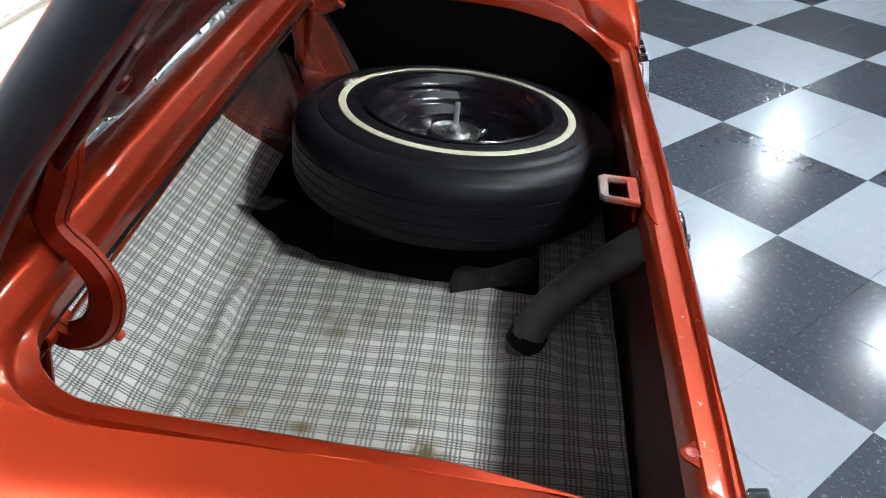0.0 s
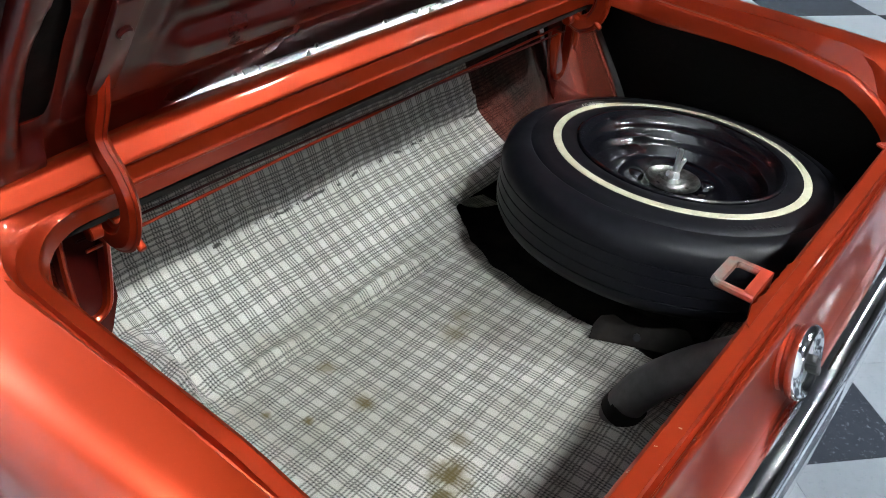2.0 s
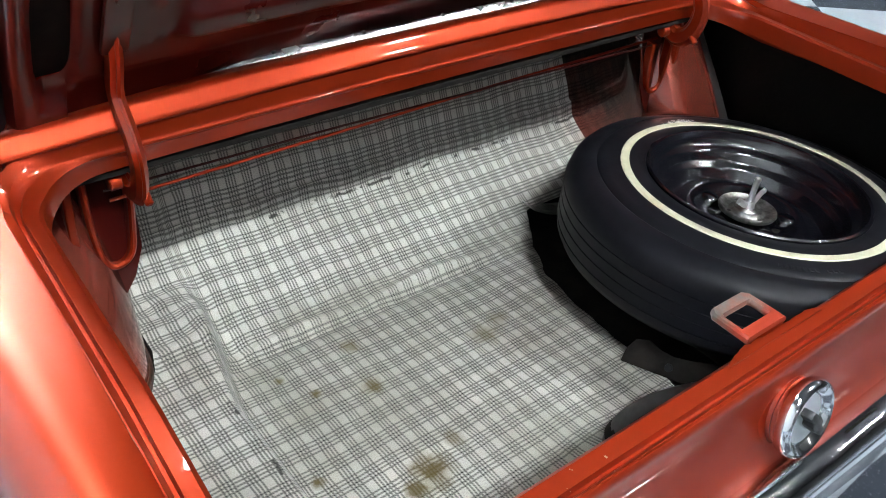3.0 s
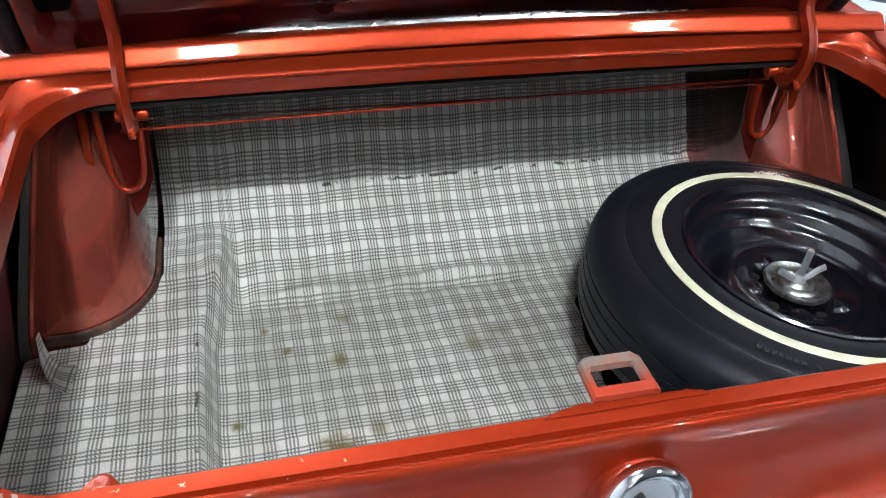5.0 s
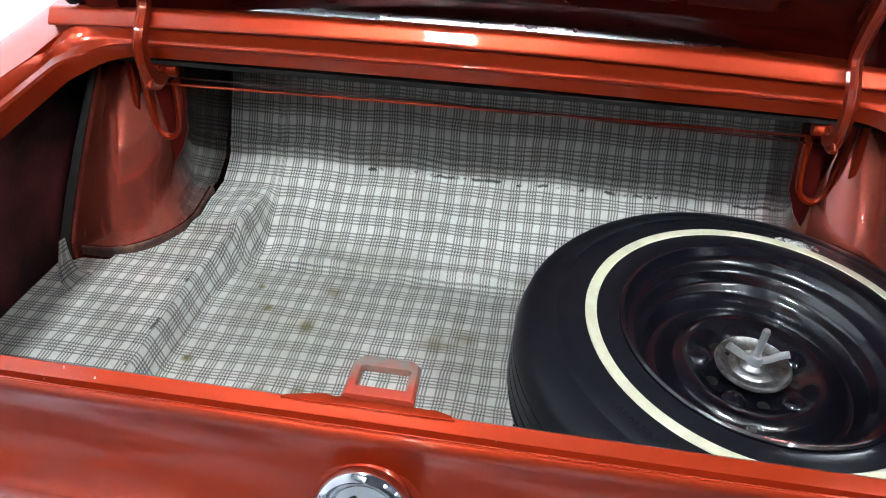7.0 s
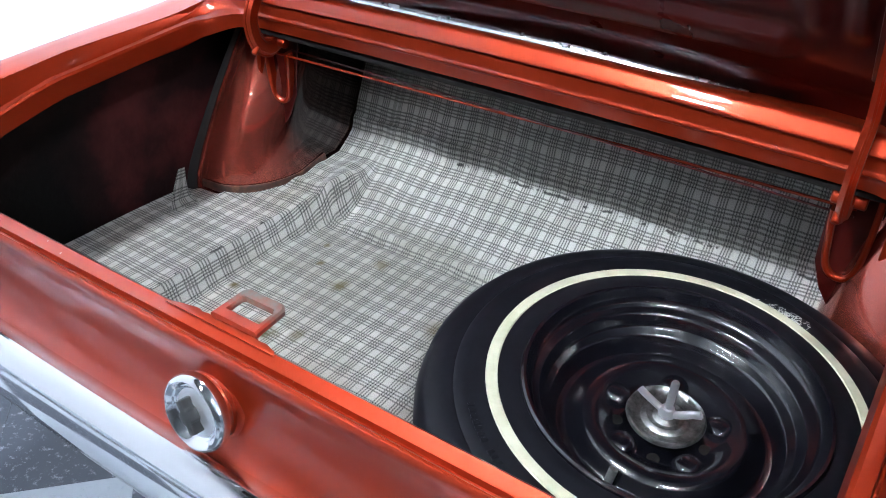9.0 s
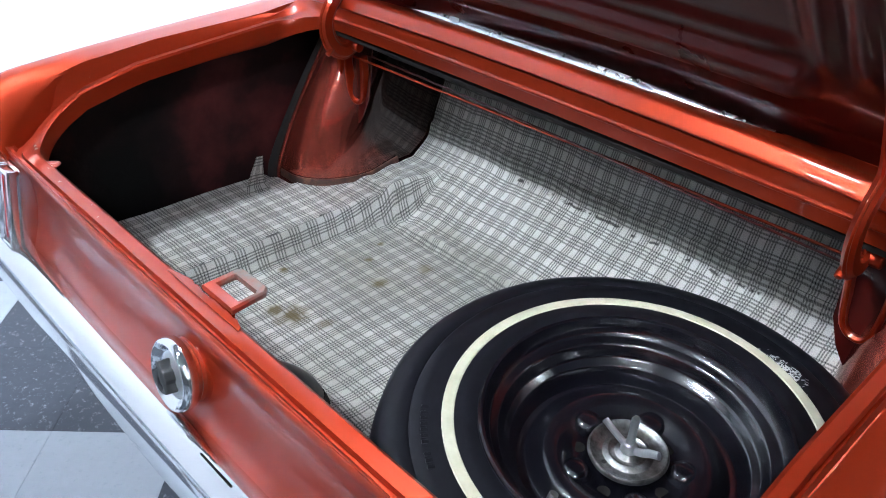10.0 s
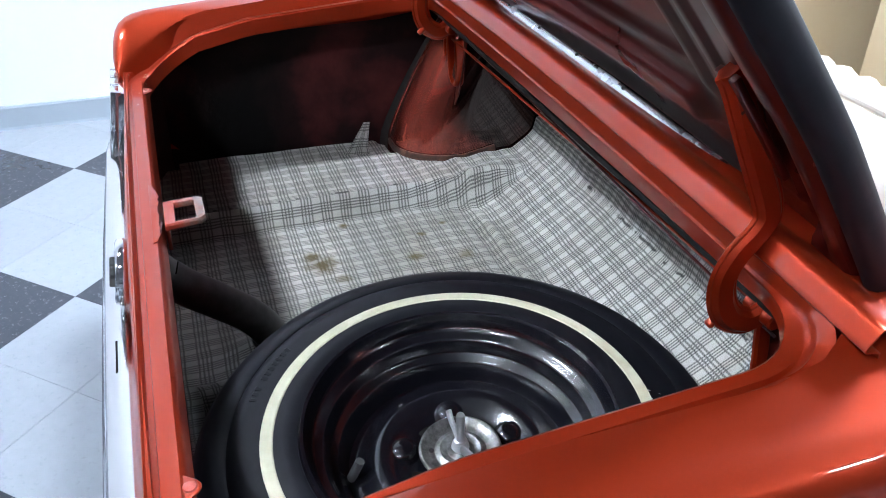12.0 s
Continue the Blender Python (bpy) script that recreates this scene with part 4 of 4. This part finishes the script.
# dark well for the folded top, between the deck and the boot cover
well = [[(x, y, z) for y, z in ((0.664, 0.93), (0.668, 0.86), (0.80, 0.855), (0.93, 0.86))] for x in (-0.70, -0.35, 0.0, 0.35, 0.70)]
part("top_well", thick(grid(well), -0.003), M_PAN, CAR, "dark well for the folded top", smooth=False)


# ---------------------------------------------------------------- things in the trunk
def mat_height(x, s):
    """Point of the mat at x, s metres along its run from the rear."""
    run = [(-0.06, 0.422), (0.35, 0.422), (0.61, 0.423), (0.65, 0.428), (0.70, 0.45), (0.78, 0.50), (0.83, 0.535), (0.845, 0.55), (0.872, 0.62), (0.915, 0.72), (0.95, 0.84)]
    ys, zs = [p[0] for p in run], [p[1] for p in run]
    d = np.concatenate([[0], np.cumsum(np.hypot(np.diff(ys), np.diff(zs)))])
    return float(np.interp(s, d, ys)), float(np.interp(s, d, zs)), float(d[-1])


def trunk_mat():
    total = mat_height(0, 0)[2]
    nx, ns = 300, 240
    bm = bmesh.new()
    uvl = bm.loops.layers.uv.new("cloth")
    verts, uv = {}, {}
    x0, x1 = -0.772, 0.68
    for i in range(nx + 1):
        x = x0 + (x1 - x0) * i / nx
        for j in range(ns + 1):
            sl = total * j / ns
            y, z, _ = mat_height(x, sl)
            foot = -0.474 + 0.045 * max(0, min(1, (y - 0.5) / 0.2))
            up = max(0.0, min(1.0, (foot - x) / 0.028))
            up = up * up * (3 - 2 * up)
            shelf = 0.478 + 0.03 * max(0.0, min(1.0, (y - 0.52) / 0.2))
            zz = max(z, z + (shelf - z) * up)
            n1 = noise.noise(Vector((x * 5, y * 5, z * 5))) * 0.004 + noise.noise(Vector((x * 16, y * 16, 3.3))) * 0.0015
            # creases where the floor turns up and along the fold
            wob = noise.noise(Vector((x * 6, 1.7, 0)))
            ridge = (0.013 * math.exp(-((y - 0.645 - 0.01 * wob) / 0.011) ** 2) - 0.007 * math.exp(-((y - 0.618 - 0.01 * wob) / 0.010) ** 2)) * (0.7 + wob)
            if z > 0.5:
                ridge += 0.011 * math.exp(-((sl - 0.966 - 0.006 * wob) / 0.010) ** 2) - 0.005 * math.exp(-((sl - 0.990) / 0.010) ** 2)
            # wrinkles in the corner by the step
            far = math.exp(-((x + 0.50) / 0.07) ** 2 - ((y - 0.72) / 0.08) ** 2)
            ridge += 0.010 * far * noise.noise(Vector((x * 22, y * 22, 5)))
            ridge += 0.028 * math.exp(-((x + 0.045) / 0.06) ** 2 - ((y - 0.09) / 0.06) ** 2)
            # soft swelling where the step meets the slope
            ridge += 0.014 * math.exp(-((x + 0.465) / 0.022) ** 2 - ((y - 0.66) / 0.05) ** 2) - 0.008 * math.exp(-((x + 0.43) / 0.02) ** 2 - ((y - 0.67) / 0.05) ** 2)
            ridge += 0.0035 * noise.noise(Vector((x * 9, y * 3.5, 8.1))) * max(0.0, min(1.0, (y - 0.1) / 0.2))
            verts[i, j] = bm.verts.new((x, y, zz + n1 + ridge))
            uv[i, j] = (x + up * 0.03 * -1, sl)
    for i in range(nx):
        for j in range(ns):
            c = verts[i, j].co
            # cut away round the wheel arches, at the front corners and for the spare wheel
            if c.x < -0.56 and c.y > 0.535 and ((c.x + 0.685) / 0.125) ** 2 + (max(0.0, 0.68 - c.y) / 0.14) ** 2 < 1:
                continue
            if c.x < -0.68 and c.y > 0.505:
                continue
            if c.x < -0.745 and not -0.01 < c.y < 0.49 + 0.012 * noise.noise(Vector((c.x * 40, 0, 0))):
                continue
            if c.y > 0.70 and (c.x < -0.562 or c.x > 0.635 - max(0, (c.z - 0.5)) * 0.2):
                continue
            # cut reaches past the torn edge, so black floor stands for tyre shade
            jag = 0.006 * noise.noise(Vector((c.y * 30, 0.3, 0)))
            if 0.08 < c.y < 0.70 and c.x > lerp(c.y, [0.08, 0.20, 0.30, 0.42, 0.52, 0.62, 0.70], [0.135, 0.150, 0.158, 0.165, 0.190, 0.245, 0.295]) + jag:
                continue
            f = bm.faces.new((verts[i, j], verts[i + 1, j], verts[i + 1, j + 1], verts[i, j + 1]))
            f.smooth = True
            for l, k in zip(f.loops, ((i, j), (i + 1, j), (i + 1, j + 1), (i, j + 1))):
                l[uvl].uv = uv[k]
    loose = [v for v in bm.verts if not v.link_faces]
    bmesh.ops.delete(bm, geom=loose, context="VERTS")
    edge = [v for v in bm.verts if v.is_boundary and 0.0 < v.co.y < 0.72]
    for _ in range(6):
        near = {v: [e.other_vert(v).co for e in v.link_edges if e.is_boundary] for v in edge}
        moved = {v: v.co.lerp(sum(cs, Vector()) / len(cs), 0.5) for v, cs in near.items() if len(cs) == 2}
        for v, co in moved.items():
            v.co = co
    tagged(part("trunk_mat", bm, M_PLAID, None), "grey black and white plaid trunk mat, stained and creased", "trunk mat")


trunk_mat()

WHEEL = pose(0.4636, 0.2821, 0.6605) @ Vector((0, 0, 1)).rotation_difference(Vector((0.067, -0.047, 1.0))).to_matrix().to_4x4() @ Matrix.Scale(0.9545, 4)


def spare_wheel():
    e = tagged(empty("spare_wheel", 0, 0, 0), "whitewall spare tyre on a black steel wheel, lying flat", "spare wheel")
    e.matrix_basis = WHEEL
    side = [(0.209, -0.008), (0.216, 0.001), (0.224, 0.003), (0.236, 0.003), (0.245, 0.0), (0.266, -0.0008), (0.270, -0.0014), (0.290, -0.004), (0.305, -0.007), (0.309, -0.0105), (0.313, -0.009), (0.330, -0.014), (0.347, -0.022), (0.357, -0.034), (0.361, -0.050)]
    tread = []
    for z in (0.060, 0.083, 0.106, 0.129):
        tread += [(0.363, -z + 0.004), (0.363, -z - 0.004), (0.3612, -z - 0.0048), (0.3612, -z - 0.0072), (0.363, -z - 0.008)]
    low = [(0.361, -0.150), (0.352, -0.166), (0.325, -0.180), (0.28, -0.186), (0.235, -0.184), (0.205, -0.175)]
    tyre_name = part("tyre", lathe(side + tread + low, 128), M_RUBBER, e, "black cross-ply tyre").name
    part("whitewall", lathe([(0.2475, 0.0), (0.249, 0.0015), (0.2632, 0.0010), (0.2648, -0.0008)], 128), M_STRIPE, e, "thin cream whitewall stripe")
    inv = WHEEL.inverted()

    def local(x, y):
        p = inv @ Vector((x, y, 0.655))
        return math.atan2(p.y, p.x), math.hypot(p.x, p.y)

    def side_z(r):
        return lerp(r, [q[0] for q in side], [q[1] for q in side])

    rnd = random.Random(4)
    scuff = bmesh.new()
    a0, r0 = local(0.545, 0.525)
    for _ in range(170):
        a, r = a0 + rnd.gauss(0, 0.066), r0 + rnd.gauss(0, 0.007)
        if not 0.263 < r < 0.30:
            continue
        d, w = rnd.uniform(0.0008, 0.0045), rnd.uniform(0.0004, 0.0010)
        t = rnd.uniform(0, math.pi)
        c = Vector((r * math.cos(a), r * math.sin(a), side_z(r) + 0.0007))
        u, v = Vector((math.cos(t), math.sin(t), 0)) * d, Vector((-math.sin(t), math.cos(t), 0)) * w
        scuff.faces.new([scuff.verts.new(c + p) for p in (-u, -v, u, v)])
    ty = bpy.data.objects[tyre_name]
    part("chalk_scuff", thick(scuff, 0.0003), M_CHALK, ty, "white scuffed chalk mark")
    a1, _ = local(0.295, 0.062)
    for k in range(11):
        if k == 7:
            continue
        a, r = a1 + (k - 5) * 0.036, 0.288
        bm = bmesh.new()
        bmesh.ops.create_cube(bm, size=1.0, matrix=pose(r * math.cos(a), r * math.sin(a), side_z(r), 0, 0, math.degrees(a)) @ Matrix.Diagonal((0.010, 0.0062, 0.0016, 1)))
        bmesh.ops.bevel(bm, geom=bm.edges[:], offset=0.0005, segments=1, affect="EDGES")
        part("raised_mark", bm, M_RUBBER, ty)
    rim = [(0.215, -0.002), (0.215, 0.0045), (0.212, 0.0075), (0.208, 0.006), (0.206, -0.003), (0.202, -0.017), (0.195, -0.023), (0.187, -0.025), (0.183, -0.029), (0.180, -0.044), (0.176, -0.050),
           (0.168, -0.053), (0.164, -0.058), (0.160, -0.078), (0.155, -0.085), (0.147, -0.087), (0.139, -0.085), (0.133, -0.078), (0.127, -0.069), (0.121, -0.063), (0.114, -0.060), (0.106, -0.0602), (0.098, -0.063), (0.089, -0.068), (0.081, -0.073), (0.072, -0.077), (0.05, -0.080), (0.0005, -0.081)]
    r = part("rim", lathe(rim, 128), M_RIM, e, "gloss black pressed steel wheel")
    for i in range(5):
        a = 2 * math.pi * i / 5 + 0.5
        part("lug_boss", lathe([(0.0005, 0.0115), (0.010, 0.0110), (0.0165, 0.0085), (0.0205, 0.0035), (0.0235, -0.004), (0.027, -0.012)], 24, (0.080 * math.cos(a), 0.080 * math.sin(a), -0.0735)), M_RIM, r)
        h = a + math.pi / 5
        part("lug_hole", disc(0.0095, 0.002, pose(0.068 * math.cos(h), 0.068 * math.sin(h), -0.0785), 16, 0.0005), M_PAN, r)
    at, _ = local(0.398, 0.480)
    patch = grid([[((r) * math.cos(at + q), (r) * math.sin(at + q), z) for r, z in ((0.2025, -0.010), (0.2070, 0.0062), (0.2120, 0.0088), (0.2164, 0.0060))] for q in np.linspace(-0.13, 0.13, 9)])
    part("tape_patch", thick(patch, 0.0006), M_RIM, r, "black tape patch")
    cl = part("clamp_plate", lathe([(0.050, -0.066), (0.055, -0.064), (0.0575, -0.059), (0.0565, -0.055), (0.054, -0.054), (0.051, -0.057), (0.044, -0.061), (0.036, -0.062), (0.032, -0.058), (0.028, -0.057), (0.024, -0.060), (0.019, -0.060), (0.013, -0.054), (0.0005, -0.054)], 64), M_ZINC, e, "worn zinc hold-down plate")
    for a in (0.6, 2.7, 4.4):
        part("plate_hole", disc(0.0038, 0.002, pose(0.040 * math.cos(a), 0.040 * math.sin(a), -0.0625), 12, 0.0004), M_BLACK, cl)
    part("stud", lathe([(0.0005, 0.010), (0.005, 0.010), (0.006, 0.007)] + [(0.006 - 0.0007 * (q % 2), 0.004 - 0.0022 * q) for q in range(26)], 14), M_SATIN, cl, "threaded hold-down stud")
    nut = part("wing_nut", lathe([(0.006, -0.040), (0.009, -0.041), (0.011, -0.046), (0.013, -0.056)], 20), M_SATIN, cl, "bright wing nut")
    for s in (-1, 1):
        w = smooth_path([(s * 0.007, 0, -0.050), (s * 0.020, 0.002 * s, -0.044), (s * 0.032, 0.005 * s, -0.036), (s * 0.045, 0.006 * s, -0.029)], 4)
        bm = sweep(w, ring_section(0.0042, 10, 0.0066), side=Vector((0, 1, 0)))
        bmesh.ops.transform(bm, matrix=pose(0, 0, 0, 0, 0, -6), verts=bm.verts[:])
        part("wing", bm, M_SATIN, nut)
    valve = smooth_path([(0.156, 0.0, -0.092), (0.148, 0.0, -0.075), (0.138, 0.0, -0.052)], 3)
    bm = sweep(valve, ring_section(0.0065, 10), side=Vector((0, 1, 0)))
    bmesh.ops.transform(bm, matrix=pose(0, 0, 0, 0, 0, -98), verts=bm.verts[:])
    part("valve_stem", bm, M_HOSE, e, "black rubber valve stem")


spare_wheel()

# steel stand under the spare wheel
part("spare_bracket", join(box(0.36, 0.44, 0.09, pose(0.45, 0.30, 0.437), bev=0.02)), M_PAN, CAR, "black steel shelf under the spare wheel")

# filler hose from the cap down into the floor
hose = smooth_path([(-0.012, -0.080, 0.672), (-0.007, -0.03, 0.622), (-0.013, 0.022, 0.576), (-0.026, 0.068, 0.528), (-0.036, 0.098, 0.480), (-0.038, 0.110, 0.44), (-0.039, 0.112, 0.41)], 8)
hose = part("filler_hose", sweep(hose, ring_section(0.031, 24)), M_HOSE, CAR, "thick black filler hose")
part("hose_clamp", sweep(smooth_path([(-0.035, 0.099, 0.472), (-0.038, 0.110, 0.445)], 3), ring_section(0.0335, 24)), M_PAN, hose, "dark hose clamp")


def loose_cloth():
    """Cut tongues of the mat, turned up by the spare wheel and the hose."""
    def tongue(pts, wide, label, tip=1.0):
        bm = bmesh.new()
        uvl = bm.loops.layers.uv.new("cloth")
        path = smooth_path(pts, 6)
        w = Vector(wide)
        cols = [[p + w * (k / 6 - 0.5) * (1 - (1 - tip) * i / (len(path) - 1)) for k in range(7)] for i, p in enumerate(path)]
        vs = [[bm.verts.new(c) for c in col] for col in cols]
        run = 0.0
        for i in range(len(vs) - 1):
            d = (path[i + 1] - path[i]).length
            for k in range(6):
                f = bm.faces.new((vs[i][k], vs[i + 1][k], vs[i + 1][k + 1], vs[i][k + 1]))
                for l, (a, c) in zip(f.loops, ((run, k), (run + d, k), (run + d, k + 1), (run, k + 1))):
                    l[uvl].uv = (c / 6 * w.length, a)
            run += d
        bmesh.ops.solidify(bm, geom=bm.faces[:], thickness=0.003)
        tagged(part("mat_scrap", bm, M_PLAID, None), label, "mat scrap")

    tongue([(0.40, 0.675, 0.432), (0.345, 0.690, 0.440), (0.300, 0.697, 0.460), (0.275, 0.700, 0.482)], (0.010, 0.055, 0.0), "curled plaid tongue of the mat beside the spare tyre", 0.8)
    tongue([(-0.690, 0.425, 0.480), (-0.715, 0.435, 0.486), (-0.728, 0.448, 0.510), (-0.733, 0.462, 0.546)], (0.010, 0.065, 0.0), "turned-up plaid corner of the mat beside the wheel arch", 0.25)
    tongue([(0.02, -0.03, 0.43), (0.05, -0.02, 0.45), (0.09, -0.015, 0.46), (0.12, -0.012, 0.452)], (0.0, 0.04, 0.0), "loose plaid tongue of the mat behind the hose", 0.8)


loose_cloth()

# steel flange beside the spare wheel, with a hole
part("spare_flange", plate([(-0.085, 0.0), (0.09, 0.0), (0.096, 0.030), (0.085, 0.048), (0.060, 0.050), (0.030, 0.043), (0.0, 0.039), (-0.025, 0.042), (-0.048, 0.052), (-0.070, 0.046), (-0.082, 0.026)], 0.003, pose(0.150, 0.175, 0.424, 62, 0, -68)), M_PAN, CAR, "black steel flange")
part("flange_hole", disc(0.007, 0.004, pose(0.146, 0.175, 0.450, 62, 0, -68) @ pose(0, 0, 0.002), 14, 0.0005), M_SEAL, CAR)


def road_wheel(s):
    """Rear road wheel under the quarter panel."""
    m = pose(s * 0.70, 0.98, 0.33, 0, 90, 0)
    ty = lathe([(0.20, -0.07), (0.26, -0.085), (0.31, -0.08), (0.325, -0.06), (0.329, -0.02), (0.329, 0.02), (0.325, 0.06), (0.31, 0.08), (0.26, 0.085), (0.20, 0.07)], 64, closed=True)
    bmesh.ops.transform(ty, matrix=m, verts=ty.verts[:])
    w = part("road_wheel", ty, M_RUBBER, CAR, "black road tyre under the car")
    ri = lathe([(0.205, 0.06), (0.19, 0.065), (0.17, 0.03), (0.08, 0.02), (0.0005, 0.03)], 40)
    bmesh.ops.transform(ri, matrix=pose(s * 0.70, 0.98, 0.33, 0, 90 * s, 0), verts=ri.verts[:])
    part("wheel_disc", ri, M_RIM, w)


for s in (-1, 1):
    road_wheel(s)


# ---------------------------------------------------------------- floor tiles
def tiles():
    T = 0.3045
    ang = radians(46.77)
    ex, ey = Vector((math.cos(ang), math.sin(ang))), Vector((math.sin(ang), -math.cos(ang)))
    org = Vector((2.031, -0.690))
    bm = bmesh.new()
    g, b = 0.00025, 0.0008
    h = T / 2 - g
    lo = [bm.verts.new((sx * h, sy * h, -0.004)) for sx, sy in ((-1, -1), (1, -1), (1, 1), (-1, 1))]
    mid = [bm.verts.new((sx * h, sy * h, -0.0006)) for sx, sy in ((-1, -1), (1, -1), (1, 1), (-1, 1))]
    hi = [bm.verts.new((sx * (h - b), sy * (h - b), 0.0)) for sx, sy in ((-1, -1), (1, -1), (1, 1), (-1, 1))]
    for a, c in ((lo, mid), (mid, hi)):
        for i in range(4):
            bm.faces.new((a[i], a[(i + 1) % 4], c[(i + 1) % 4], c[i]))
    bm.faces.new(hi)
    meshes = []
    for m in (M_TILE_L, M_TILE_D):
        me = bpy.data.meshes.new("floor_tile")
        bm.to_mesh(me)
        me.materials.append(m)
        meshes.append(me)
    rest = {0: [], 1: []}
    count = 0
    for i in range(-60, 61):
        for j in range(-60, 61):
            c = org + ex * (i + 0.5) * T + ey * (j + 0.5) * T
            if not (-2.6 < c.x < 18.2 and -11.2 < c.y < 9.2):
                continue
            dark = ((i // 2) + (j // 2) + 1) % 2
            near = (0.3 < c.x < 4.2 and -2.2 < c.y < 0.1) or (-2.4 < c.x < 0.3 and -1.7 < c.y < -0.1)
            if near and count < 300:
                ob = new("tile", meshes[dark])
                ob.matrix_basis = Matrix.Translation((c.x, c.y, 0)) @ Matrix.Rotation(ang, 4, "Z")
                ob.parent = FLOOR
                count += 1
            else:
                rest[dark].append(c)
    for dark, m in ((0, M_TILE_L), (1, M_TILE_D)):
        vs, fs = [], []
        for c in rest[dark]:
            k = len(vs)
            for sx, sy in ((-1, -1), (1, -1), (1, 1), (-1, 1)):
                p = c + ex * sx * h - ey * sy * h
                vs.append((p.x, p.y, -0.0008))
            for sx, sy in ((-1, -1), (1, -1), (1, 1), (-1, 1)):
                p = c + ex * sx * h - ey * sy * h
                vs.append((p.x, p.y, -0.004))
            fs += [(k, k + 1, k + 2, k + 3)] + [(k + q, k + 4 + q, k + 4 + (q + 1) % 4, k + (q + 1) % 4) for q in range(4)]
        me = bpy.data.meshes.new("tile_field")
        me.from_pydata(vs, [], fs)
        me.materials.append(m)
        ob = new("tile_field", me)
        ob.parent = FLOOR
        tagged(ob, kind="stuff")


tiles()
